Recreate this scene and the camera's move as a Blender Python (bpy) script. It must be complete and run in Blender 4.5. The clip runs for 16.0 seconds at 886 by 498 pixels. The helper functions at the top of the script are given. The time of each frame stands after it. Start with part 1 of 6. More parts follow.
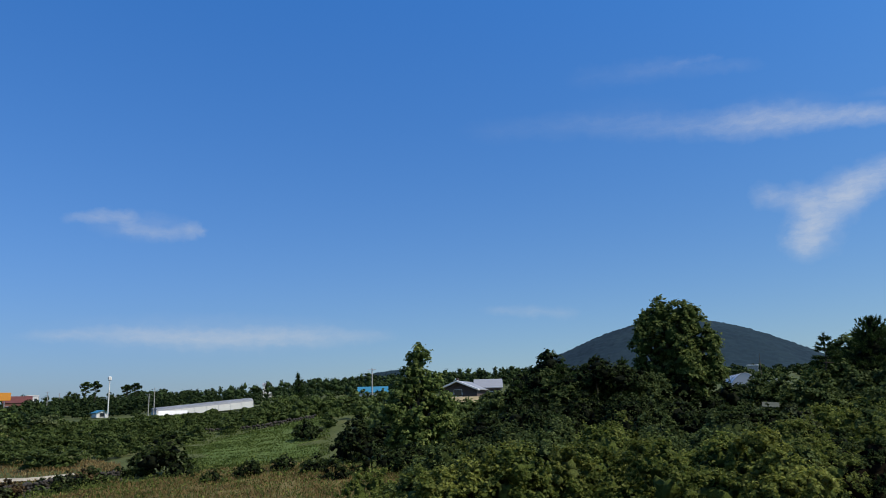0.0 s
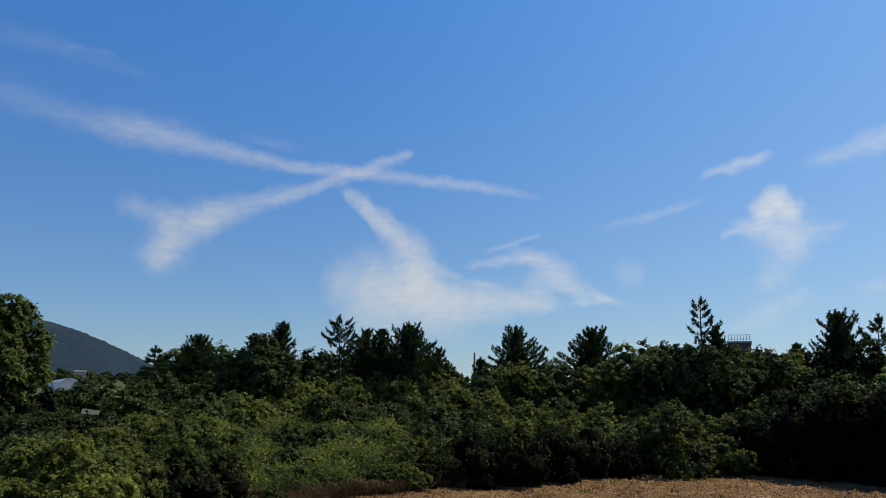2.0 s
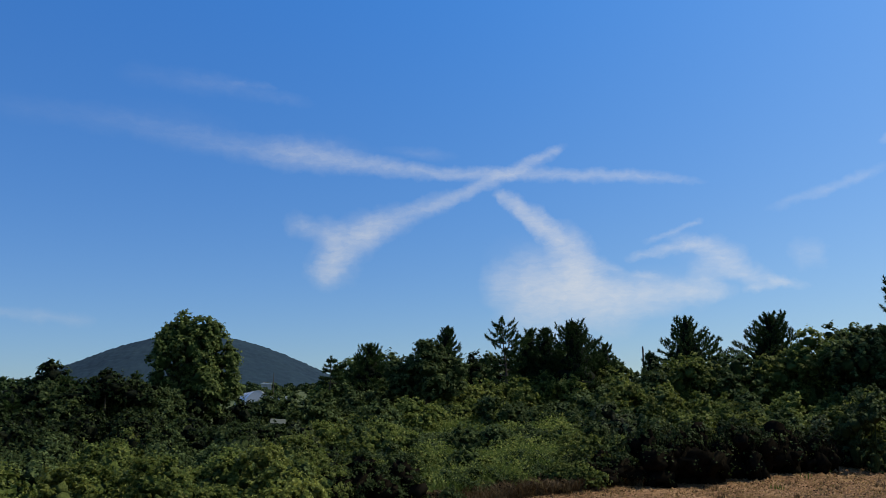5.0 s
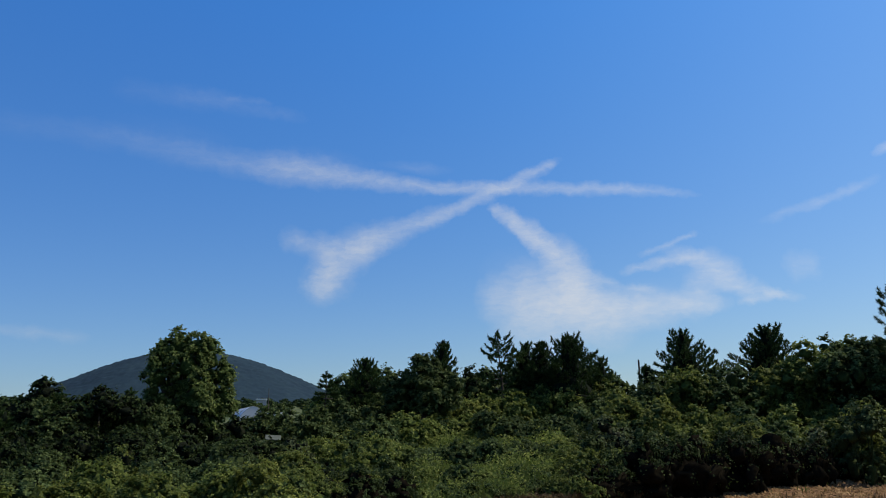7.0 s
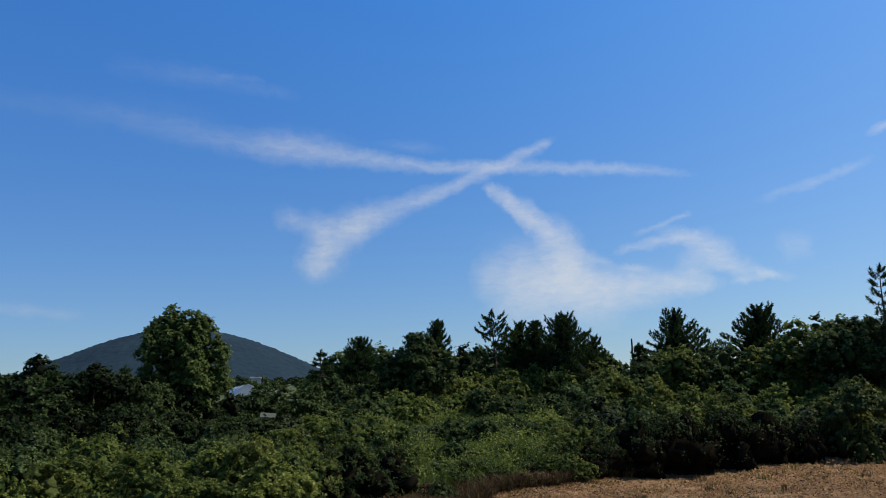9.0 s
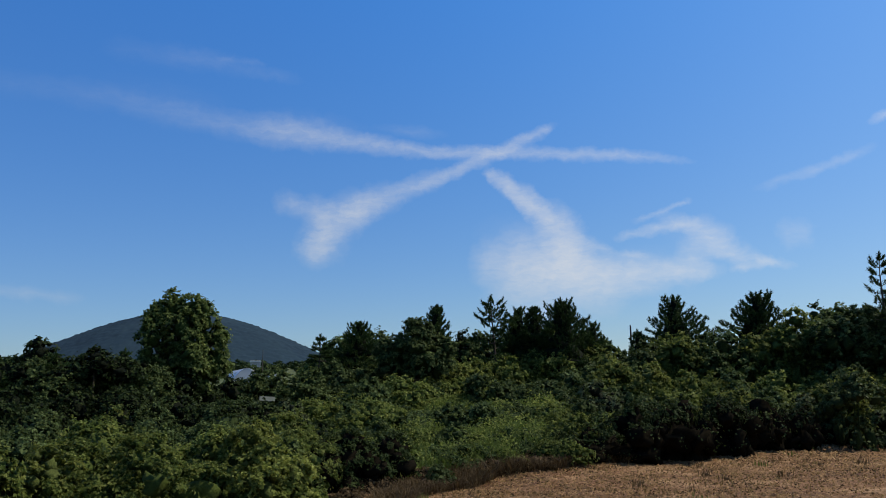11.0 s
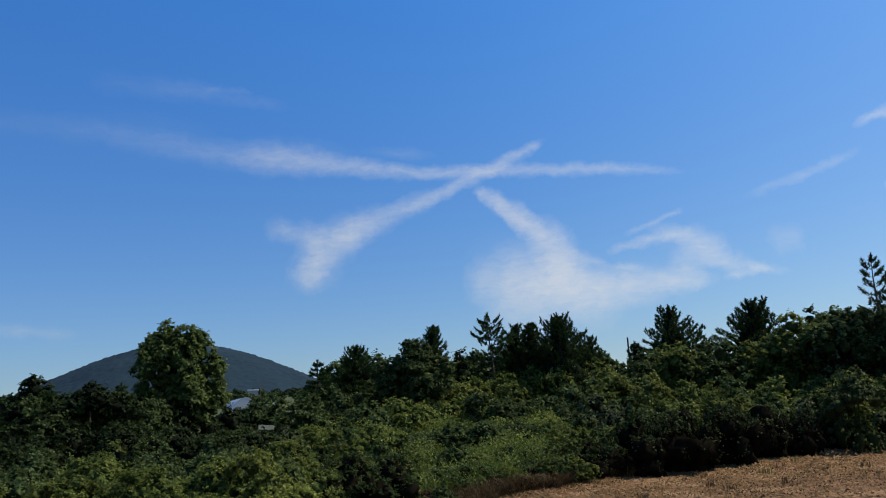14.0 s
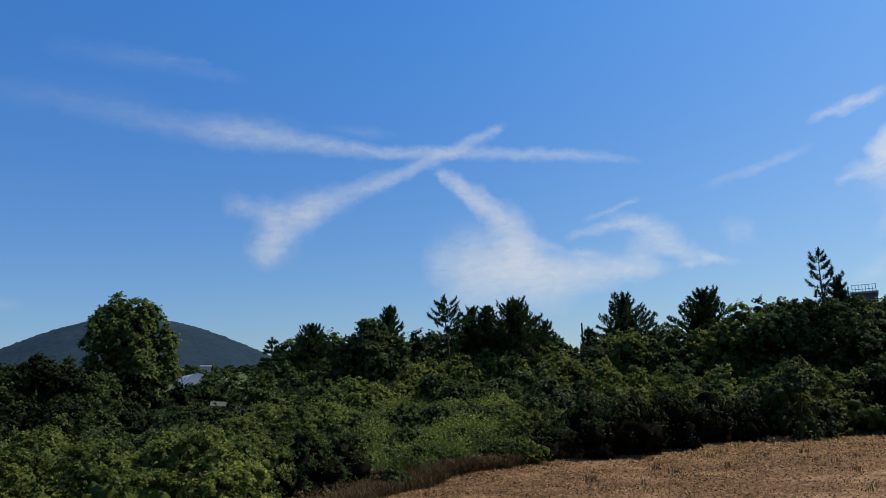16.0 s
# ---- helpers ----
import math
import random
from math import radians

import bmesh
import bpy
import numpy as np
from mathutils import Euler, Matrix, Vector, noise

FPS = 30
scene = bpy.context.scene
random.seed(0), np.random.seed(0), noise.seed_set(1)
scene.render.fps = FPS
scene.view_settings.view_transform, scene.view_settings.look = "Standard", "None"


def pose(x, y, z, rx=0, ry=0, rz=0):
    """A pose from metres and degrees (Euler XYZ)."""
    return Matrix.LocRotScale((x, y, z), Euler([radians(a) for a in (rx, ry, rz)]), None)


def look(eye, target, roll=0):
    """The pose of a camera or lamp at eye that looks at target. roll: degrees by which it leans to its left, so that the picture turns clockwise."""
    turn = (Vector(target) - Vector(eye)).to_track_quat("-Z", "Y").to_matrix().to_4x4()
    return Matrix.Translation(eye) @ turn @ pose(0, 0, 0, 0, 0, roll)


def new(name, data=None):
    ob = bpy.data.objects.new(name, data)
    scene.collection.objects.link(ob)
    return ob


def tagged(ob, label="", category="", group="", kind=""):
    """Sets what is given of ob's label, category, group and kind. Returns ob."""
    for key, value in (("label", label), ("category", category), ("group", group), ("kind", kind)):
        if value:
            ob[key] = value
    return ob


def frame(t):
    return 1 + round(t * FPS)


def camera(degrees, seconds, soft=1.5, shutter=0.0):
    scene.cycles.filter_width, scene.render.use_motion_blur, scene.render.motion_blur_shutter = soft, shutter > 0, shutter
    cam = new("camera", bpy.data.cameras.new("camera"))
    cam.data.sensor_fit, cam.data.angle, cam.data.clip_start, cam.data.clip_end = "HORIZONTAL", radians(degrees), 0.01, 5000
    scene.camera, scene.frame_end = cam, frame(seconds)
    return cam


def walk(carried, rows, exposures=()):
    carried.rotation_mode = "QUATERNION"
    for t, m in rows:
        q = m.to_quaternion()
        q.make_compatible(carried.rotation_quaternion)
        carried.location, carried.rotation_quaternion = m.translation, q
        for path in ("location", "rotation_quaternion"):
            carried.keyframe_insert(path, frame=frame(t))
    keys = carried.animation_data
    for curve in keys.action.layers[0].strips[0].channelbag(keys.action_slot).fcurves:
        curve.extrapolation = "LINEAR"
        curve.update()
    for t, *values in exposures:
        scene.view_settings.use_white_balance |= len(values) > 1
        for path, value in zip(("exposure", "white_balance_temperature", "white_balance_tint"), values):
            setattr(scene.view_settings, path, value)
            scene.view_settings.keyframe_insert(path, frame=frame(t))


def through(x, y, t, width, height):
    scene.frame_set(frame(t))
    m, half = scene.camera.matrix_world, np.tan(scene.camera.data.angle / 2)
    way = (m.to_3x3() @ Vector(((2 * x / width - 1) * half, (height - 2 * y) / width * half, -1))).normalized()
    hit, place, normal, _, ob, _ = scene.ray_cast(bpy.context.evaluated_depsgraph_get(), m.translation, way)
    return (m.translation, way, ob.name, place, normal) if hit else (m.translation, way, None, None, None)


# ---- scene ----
EYE = 5.0          # height of the lens above the stubble field
K = EYE / 4.5      # plan distances below are for a lens 4.5 m up

cam = camera(60.24, 16.0, soft=0.9, shutter=0.02)


def view(yaw, pitch, roll):
    return pose(0, 0, EYE, 90 + pitch, 0, -yaw) @ pose(0, 0, 0, 0, 0, roll)


PATH = [
    (0.0, -29.50, 11.42, -1.30),
    (0.2, -39.92, 11.30, -1.00),
    (0.3, -44.73, 11.19, -0.79),
    (0.4, -47.90, 11.01, -0.59),
    (0.5, -51.05, 10.82, -0.39),
    (0.6, -51.80, 10.71, -0.19),
    (0.7, -51.90, 10.60, 0.01),
    (0.8, -51.50, 10.49, 0.21),
    (0.9, -48.80, 10.51, 0.09),
    (1.0, -45.32, 10.54, -0.03),
    (1.1, -40.30, 10.67, 0.10),
    (1.2, -34.81, 10.81, 0.23),
    (1.3, -28.00, 11.11, 0.33),
    (1.4, -21.20, 11.28, 0.43),
    (1.5, -14.62, 11.48, 0.48),
    (1.6, -6.90, 11.65, 0.68),
    (1.7, -0.30, 11.82, 0.83),
    (1.8, 6.35, 11.87, 0.98),
    (1.9, 12.40, 11.93, 1.13),
    (2.0, 17.08, 11.98, 1.28),
    (2.1, 22.20, 11.80, 1.00),
    (2.2, 26.70, 11.61, 0.71),
    (2.3, 30.40, 11.43, 0.43),
    (2.4, 33.70, 11.25, 0.14),
    (2.5, 36.23, 11.07, -0.14),
    (2.8, 40.94, 11.01, -0.80),
    (3.0, 40.82, 11.29, -1.06),
    (3.5, 26.80, 12.10, -0.95),
    (4.0, 8.29, 11.56, -0.51),
    (4.5, 5.07, 11.32, -0.77),
    (5.0, 5.14, 11.94, -0.88),
    (7.5, 5.63, 13.00, -1.36),
    (8.0, 5.75, 12.64, -1.37),
    (8.5, 5.84, 12.10, -1.30),
    (9.0, 5.93, 11.42, -1.21),
    (11.3, 5.92, 10.32, -0.79),
    (11.5, 5.92, 10.72, -0.83),
    (12.0, 5.89, 11.83, -1.33),
    (12.5, 5.93, 12.55, -1.93),
    (13.0, 6.05, 12.36, -2.48),
    (13.5, 6.24, 12.06, -2.99),
    (14.0, 6.48, 11.81, -3.33),
    (14.5, 6.78, 11.61, -3.53),
    (15.0, 7.23, 11.29, -3.60),
    (15.5, 7.89, 11.13, -3.11),
    (16.0, 9.54, 10.26, -2.11),
]
walk(cam, [(t, view(y, p, r)) for t, y, p, r in PATH], exposures=[
    (0, 0.0, 6500, 10), (0.6, 0.0, 6400, 10), (1.0, -0.03, 6200, 10), (1.5, 0.03, 6550, 10), (2.0, -0.02, 7000, 10), (2.4, -0.2, 6600, 10),
    (2.6, -0.28, 6350, 10), (2.9, -0.4, 6450, 10), (3.4, -0.42, 6500, 10), (3.9, -0.2, 6500, 10), (4.5, -0.02, 6500, 10), (5.0, 0.0, 6500, 10), (16, 0.0, 6500, 10)])

# ---- light ----
SUN_AZ, SUN_EL = 82.0, 52.0
world = bpy.data.worlds.new("sky")
scene.world = world
world.use_nodes = True
wt = world.node_tree
wt.nodes.clear()


def wn(kind, op=""):
    n = wt.nodes.new(kind)
    if op:
        n.operation = op
    return n


def wmath(op, a, b=None, c=None):
    n = wn("ShaderNodeMath", op)
    for i, v in enumerate((a, b, c)):
        if v is None:
            continue
        if isinstance(v, (int, float)):
            n.inputs[i].default_value = v
        else:
            wt.links.new(v, n.inputs[i])
    return n.outputs[0]


sky = wn("ShaderNodeTexSky")
sky.sky_type = "NISHITA"
sky.sun_disc = False
sky.sun_elevation = radians(SUN_EL)
sky.sun_rotation = radians(SUN_AZ)
sky.altitude = 100
sky.air_density = 1.0
sky.dust_density = 0.25
sky.ozone_density = 2.5
coord = wn("ShaderNodeTexCoord").outputs["Generated"]
split = wn("ShaderNodeSeparateXYZ")
wt.links.new(coord, split.inputs[0])
az_n = wmath("MULTIPLY", wmath("ARCTAN2", split.outputs[0], split.outputs[1]), 57.29578)
el_n = wmath("MULTIPLY", wmath("ARCSINE", split.outputs[2]), 57.29578)
join = wn("ShaderNodeCombineXYZ")
wt.links.new(az_n, join.inputs[0])
wt.links.new(el_n, join.inputs[1])
# ragged, wind-drawn edges
warp = wn("ShaderNodeTexNoise")
warp.inputs["Scale"].default_value = 0.8
warp.inputs["Detail"].default_value = 5
warp.inputs["Roughness"].default_value = 0.6
wt.links.new(join.outputs[0], warp.inputs["Vector"])
shift = wn("ShaderNodeVectorMath", "MULTIPLY_ADD")
wt.links.new(warp.outputs["Color"], shift.inputs[0])
shift.inputs[1].default_value = (1.5, 0.9, 0)
shift.inputs[2].default_value = (-0.75, -0.45, 0)
moved = wn("ShaderNodeVectorMath", "ADD")
wt.links.new(join.outputs[0], moved.inputs[0])
wt.links.new(shift.outputs[0], moved.inputs[1])
flat = wn("ShaderNodeVectorMath", "MULTIPLY")
wt.links.new(moved.outputs[0], flat.inputs[0])
flat.inputs[1].default_value = (1, 1, 0)
amount = None


def cloud(az, el, length, width, angle, density):
    """A soft wisp at an azimuth and elevation, with its half length, half width and slope in degrees."""
    global amount
    m = wn("ShaderNodeMapping")
    m.vector_type = "TEXTURE"
    m.inputs["Location"].default_value = (az, el, 0)
    m.inputs["Rotation"].default_value = (0, 0, radians(angle))
    m.inputs["Scale"].default_value = (length, width, 1)
    wt.links.new(flat.outputs[0], m.inputs["Vector"])
    g = wn("ShaderNodeTexGradient")
    g.gradient_type = "SPHERICAL"
    wt.links.new(m.outputs[0], g.inputs[0])
    s = wmath("MULTIPLY", wmath("POWER", g.outputs[1], 1.15), density * 1.05)
    amount = s if amount is None else wmath("ADD", amount, s)


# contrail
cloud(-24.79, 20.08, 3.53, 1.12, 0, 0.04)
cloud(-19.75, 20.11, 4.94, 1.23, -2, 0.07)
cloud(-15.67, 19.68, 3.88, 1.23, -6, 0.07)
cloud(-12.59, 19.36, 3.13, 1.23, -6, 0.10)
cloud(-9.91, 19.03, 3.13, 1.34, -5, 0.17)
cloud(-6.82, 18.87, 3.10, 1.46, -3, 0.33)
cloud(-4.18, 18.69, 2.79, 1.46, -5, 0.36)
cloud(-1.68, 18.38, 2.71, 1.12, -7, 0.34)
cloud(0.80, 18.09, 3.00, 0.90, -7, 0.36)
cloud(3.83, 17.73, 3.27, 0.73, -6, 0.40)
cloud(6.83, 17.50, 3.34, 0.67, -3, 0.41)
cloud(10.01, 17.46, 3.43, 0.67, -2, 0.40)
cloud(13.17, 17.25, 3.62, 0.67, -4, 0.36)
cloud(16.70, 16.94, 3.82, 0.67, -5, 0.36)
cloud(20.20, 16.58, 3.50, 0.62, -8, 0.33)
cloud(23.13, 16.07, 2.08, 0.34, -10, 0.17)
# arm
cloud(14.06, 18.96, 0.87, 0.45, 23, 0.20)
cloud(12.92, 18.48, 2.36, 0.62, 22, 0.37)
cloud(10.00, 17.34, 3.60, 0.73, 22, 0.44)
cloud(6.73, 15.99, 3.57, 0.67, 21, 0.41)
cloud(3.82, 15.00, 3.50, 1.01, 20, 0.44)
cloud(0.63, 13.81, 3.04, 1.57, 21, 0.46)
cloud(-1.42, 12.94, 2.61, 2.02, 37, 0.46)
cloud(-3.12, 10.98, 2.23, 2.24, 51, 0.41)
cloud(-4.03, 9.75, 1.07, 1.57, 54, 0.20)
# arm
cloud(-5.63, 13.73, 1.50, 1.01, -12, 0.24)
cloud(-3.53, 13.28, 1.50, 1.34, -12, 0.32)
# broad foot of the arm
cloud(-3.0, 11.9, 2.6, 1.7, 62, 0.34)
cloud(-4.9, 13.1, 2.2, 0.9, -12, 0.2)
cloud(-0.6, 13.0, 2.6, 1.5, 30, 0.26)
cloud(-3.6, 10.4, 1.9, 1.3, 40, 0.22)
# broad drift of the contrail
cloud(-4.6, 18.95, 6.0, 1.7, -4, 0.1)
cloud(-14.5, 20.0, 6.5, 1.9, -7, 0.04)
cloud(3.6, 19.1, 3.2, 0.6, -4, 0.1)
# soft lower bank
cloud(13.2, 9.6, 5.5, 3.2, -20, 0.16)
cloud(19.5, 8.3, 6.5, 1.9, 3, 0.15)
cloud(25.2, 10.0, 3.2, 1.7, -20, 0.12)
# wedge
cloud(9.84, 15.79, 0.93, 0.56, -39, 0.35)
cloud(10.88, 14.95, 2.07, 0.90, -39, 0.61)
cloud(12.84, 13.40, 2.86, 1.23, -42, 0.86)
cloud(14.81, 11.42, 2.74, 2.02, -64, 0.77)
cloud(14.91, 9.14, 2.14, 3.14, -63, 0.68)
cloud(16.35, 8.39, 2.80, 2.80, -13, 0.61)
cloud(19.89, 7.96, 3.64, 1.90, -3, 0.61)
cloud(23.07, 8.02, 2.83, 1.12, 0, 0.44)
cloud(25.13, 7.97, 1.45, 0.67, -1, 0.22)
# wedge
cloud(9.17, 9.35, 1.53, 2.24, -15, 0.33)
cloud(11.27, 8.78, 2.67, 3.92, -23, 0.55)
cloud(13.30, 7.58, 3.52, 3.92, -16, 0.55)
cloud(17.42, 7.05, 2.91, 2.52, -7, 0.44)
# hook
cloud(19.88, 10.90, 1.46, 0.45, 8, 0.30)
cloud(21.95, 11.17, 2.10, 0.56, 7, 0.42)
cloud(23.74, 11.38, 2.12, 0.78, -14, 0.50)
cloud(25.58, 10.30, 2.22, 1.57, -35, 0.48)
cloud(27.11, 9.03, 2.37, 1.01, -27, 0.42)
cloud(29.41, 8.31, 1.68, 0.50, -17, 0.40)
# hook
cloud(24.31, 8.86, 1.30, 1.90, 38, 0.34)
cloud(23.18, 7.97, 1.15, 1.68, 38, 0.20)
# hook
cloud(27.44, 8.07, 1.06, 0.39, 5, 0.30)
cloud(28.95, 8.21, 1.06, 0.45, 5, 0.30)
# wisp
cloud(21.02, 12.02, 1.07, 0.34, 15, 0.20)
cloud(22.50, 12.43, 1.59, 0.34, 17, 0.28)
cloud(23.84, 12.87, 0.99, 0.28, 18, 0.20)
# wisp
cloud(18.00, 9.96, 1.49, 0.39, -17, 0.22)
cloud(20.04, 9.35, 1.49, 0.39, -17, 0.25)
# wisp
cloud(30.67, 10.07, 0.92, 1.34, 4, 0.18)
cloud(31.58, 10.13, 0.84, 1.23, 4, 0.18)
# upper
cloud(-17.43, 23.36, 2.50, 1.01, 0, 0.04)
cloud(-13.86, 23.38, 3.47, 1.12, -0, 0.07)
cloud(-11.00, 23.31, 3.61, 0.90, -5, 0.07)
cloud(-7.21, 22.81, 2.68, 0.56, -7, 0.06)
# upper
cloud(-10.55, 23.57, 1.26, 0.28, -1, 0.08)
cloud(-8.74, 23.54, 1.26, 0.28, -1, 0.07)
# flecks
cloud(30.39, 13.72, 1.83, 0.45, 13, 0.14)
cloud(32.94, 14.32, 2.63, 0.50, 13, 0.22)
cloud(35.13, 14.86, 1.58, 0.50, 14, 0.17)
# flecks
cloud(37.28, 17.13, 1.26, 0.39, 11, 0.35)
cloud(39.04, 17.47, 1.85, 0.67, 11, 0.55)
cloud(40.64, 17.78, 1.14, 0.45, 11, 0.40)
# flecks
cloud(45.00, 17.42, 2.06, 0.78, 12, 0.26)
cloud(47.87, 18.05, 2.87, 1.12, 16, 0.38)
cloud(50.09, 18.91, 2.35, 1.01, 21, 0.38)
cloud(51.94, 19.60, 1.38, 0.56, 20, 0.26)
# puff
cloud(40.31, 14.15, 0.85, 1.2, 23, 0.7)
cloud(41.3, 14.65, 1.3, 1.4, -5, 1.25)
cloud(41.6, 12.6, 3.2, 2.4, 10, 0.22)
cloud(42.4, 14.0, 0.9, 1.1, -30, 0.75)
# puff
cloud(38.21, 12.75, 0.90, 0.45, 19, 0.34)
cloud(39.43, 13.16, 1.41, 0.78, 5, 0.49)
cloud(40.73, 12.98, 1.45, 1.46, -14, 0.41)
cloud(42.03, 12.53, 1.68, 1.79, -9, 0.34)
cloud(43.76, 12.49, 1.66, 1.12, 5, 0.22)
cloud(45.07, 12.79, 0.94, 0.50, 13, 0.15)
# puff
cloud(42.22, 11.38, 1.28, 1.68, 53, 0.30)
cloud(41.11, 9.92, 1.64, 1.46, 49, 0.26)
cloud(40.24, 9.09, 0.84, 1.01, 44, 0.18)
# puff
cloud(42.32, 8.03, 1.40, 1.01, 25, 0.18)
cloud(40.51, 7.18, 2.16, 1.23, 25, 0.22)
cloud(38.71, 6.32, 1.40, 1.01, 26, 0.14)
# streak
cloud(52.02, 10.19, 2.74, 0.78, 7, 0.08)
cloud(55.90, 10.67, 4.10, 0.84, 7, 0.14)
cloud(59.55, 11.09, 4.27, 0.67, 7, 0.14)
cloud(63.75, 11.63, 4.47, 0.62, 7, 0.16)
cloud(67.77, 12.04, 4.43, 0.62, 5, 0.18)
cloud(71.93, 12.39, 2.92, 0.62, 5, 0.18)
# streak
cloud(54.99, 7.92, 2.49, 0.78, 7, 0.14)
cloud(58.52, 8.38, 3.78, 0.84, 8, 0.21)
cloud(61.94, 8.86, 3.72, 1.01, 7, 0.25)
cloud(65.35, 9.25, 3.59, 1.12, 6, 0.29)
cloud(68.54, 9.59, 3.72, 1.23, 6, 0.34)
cloud(72.22, 9.92, 2.58, 1.23, 5, 0.34)
# streak
cloud(53.99, 5.96, 4.13, 1.68, 1, 0.12)
cloud(59.89, 6.09, 6.18, 2.24, 2, 0.16)
cloud(65.43, 6.34, 6.06, 2.52, 1, 0.19)
cloud(71.10, 6.29, 3.97, 2.52, -0, 0.19)
# low
cloud(63.17, 6.06, 0.69, 0.50, 3, 0.70)
cloud(64.16, 6.11, 1.05, 0.73, -2, 0.90)
cloud(65.11, 5.97, 0.67, 0.50, -8, 0.60)
# cumulus
cloud(70.35, 18.10, 0.69, 1.01, 23, 2.00)
cloud(71.25, 18.48, 1.09, 1.46, 16, 2.80)
cloud(72.28, 18.64, 1.37, 2.02, 1, 3.20)
cloud(73.59, 18.52, 1.68, 2.46, -12, 3.20)
cloud(75.12, 18.04, 1.53, 2.24, -17, 2.50)
# cumulus
cloud(71.09, 19.98, 0.69, 1.01, 22, 2.00)
cloud(71.99, 20.34, 1.15, 1.12, 3, 2.60)
cloud(73.13, 20.09, 1.15, 1.68, -12, 3.00)
# right
cloud(47.49, 8.66, 1.77, 0.67, -0, 0.20)
cloud(50.02, 8.65, 1.77, 0.56, -0, 0.18)
# left
cloud(-55.89, 12.93, 1.01, 0.45, 9, 0.17)
cloud(-54.47, 13.15, 1.72, 0.62, 7, 0.32)
cloud(-52.73, 13.33, 1.22, 0.67, 6, 0.28)
# left
cloud(-52.30, 12.48, 1.08, 0.67, -10, 0.17)
cloud(-50.78, 12.22, 1.77, 0.73, -3, 0.21)
cloud(-49.04, 12.28, 1.51, 0.67, 8, 0.20)
cloud(-48.04, 12.61, 0.88, 0.78, 8, 0.32)
cloud(-47.48, 12.51, 0.40, 0.50, -10, 0.17)
# left
cloud(-76.38, 4.75, 0.61, 0.45, 2, 0.40)
cloud(-75.51, 4.78, 1.14, 0.67, 2, 0.60)
cloud(-74.26, 4.82, 0.87, 0.45, 2, 0.40)
# left
cloud(-82.48, 4.93, 0.99, 0.56, 4, 0.30)
cloud(-81.07, 5.03, 1.37, 0.62, 5, 0.27)
cloud(-79.95, 5.15, 0.79, 0.50, 6, 0.21)
# left
cloud(-82.15, 8.14, 1.35, 0.78, 4, 0.12)
cloud(-80.22, 8.29, 1.35, 0.78, 4, 0.12)
# soft banks low in the west
cloud(-51.6, 12.7, 4.4, 1.3, -3, 0.17)
cloud(-46.0, 5.2, 13.0, 1.7, 0, 0.15)
# band
cloud(-56.32, 4.96, 2.95, 0.50, 2, 0.22)
cloud(-52.11, 5.08, 4.57, 0.84, -0, 0.32)
cloud(-47.88, 4.92, 4.55, 1.01, -1, 0.36)
cloud(-43.68, 4.94, 4.49, 1.01, 1, 0.38)
cloud(-39.55, 5.02, 4.39, 0.95, 0, 0.32)
cloud(-35.55, 4.99, 2.80, 0.67, -0, 0.18)
# band
cloud(-25.37, 6.69, 1.67, 0.50, -4, 0.14)
cloud(-22.99, 6.53, 2.52, 0.62, -4, 0.18)
cloud(-20.72, 6.37, 1.60, 0.56, -4, 0.14)

grain = wn("ShaderNodeTexNoise")
grain.inputs["Scale"].default_value = 1.6
grain.inputs["Detail"].default_value = 8
grain.inputs["Roughness"].default_value = 0.68
stretch = wn("ShaderNodeVectorMath", "MULTIPLY")
wt.links.new(flat.outputs[0], stretch.inputs[0])
stretch.inputs[1].default_value = (0.45, 1.5, 1)
wt.links.new(stretch.outputs[0], grain.inputs["Vector"])
rough = wmath("MAXIMUM", wmath("MULTIPLY_ADD", grain.outputs[0], 1.7, 0.12), 0.1)
cover = wmath("MULTIPLY", amount, rough)
cover = wmath("SUBTRACT", 1.0, wmath("EXPONENT", wmath("MULTIPLY", cover, -0.95)))
# thin haze towards the sun's side and the horizon
haze = wmath("MULTIPLY", wmath("EXPONENT", wmath("MULTIPLY", el_n, -0.16)), 0.16)
side = wn("ShaderNodeMapRange")
side.interpolation_type = "SMOOTHSTEP"
wt.links.new(az_n, side.inputs[0])
side.inputs[1].default_value, side.inputs[2].default_value = 0, 95
side.inputs[3].default_value, side.inputs[4].default_value = 0.0, 0.16
haze = wmath("ADD", haze, side.outputs[0])
cover = wmath("MINIMUM", wmath("ADD", cover, haze), 1.0)
tint = wn("ShaderNodeMix")
tint.data_type, tint.blend_type = "RGBA", "MULTIPLY"
tint.inputs[0].default_value = 1.0
wt.links.new(sky.outputs[0], tint.inputs[6])
tone = wn("ShaderNodeValToRGB")
tone.color_ramp.elements[0].position, tone.color_ramp.elements[0].color = 0.0, (0.56, 0.72, 0.94, 1)
tone.color_ramp.elements[1].position, tone.color_ramp.elements[1].color = 1.0, (0.43, 1.09, 1.8, 1)
wt.links.new(wmath("MULTIPLY", el_n, 1 / 30), tone.inputs[0])
wt.links.new(tone.outputs[0], tint.inputs[7])
veil = wn("ShaderNodeMix")
veil.data_type, veil.blend_type = "RGBA", "MULTIPLY"
glare = wn("ShaderNodeMapRange")
glare.interpolation_type = "SMOOTHSTEP"
wt.links.new(az_n, glare.inputs[0])
glare.inputs[1].default_value, glare.inputs[2].default_value = -32, 72
wt.links.new(glare.outputs[0], veil.inputs[0])
wt.links.new(tint.outputs[2], veil.inputs[6])
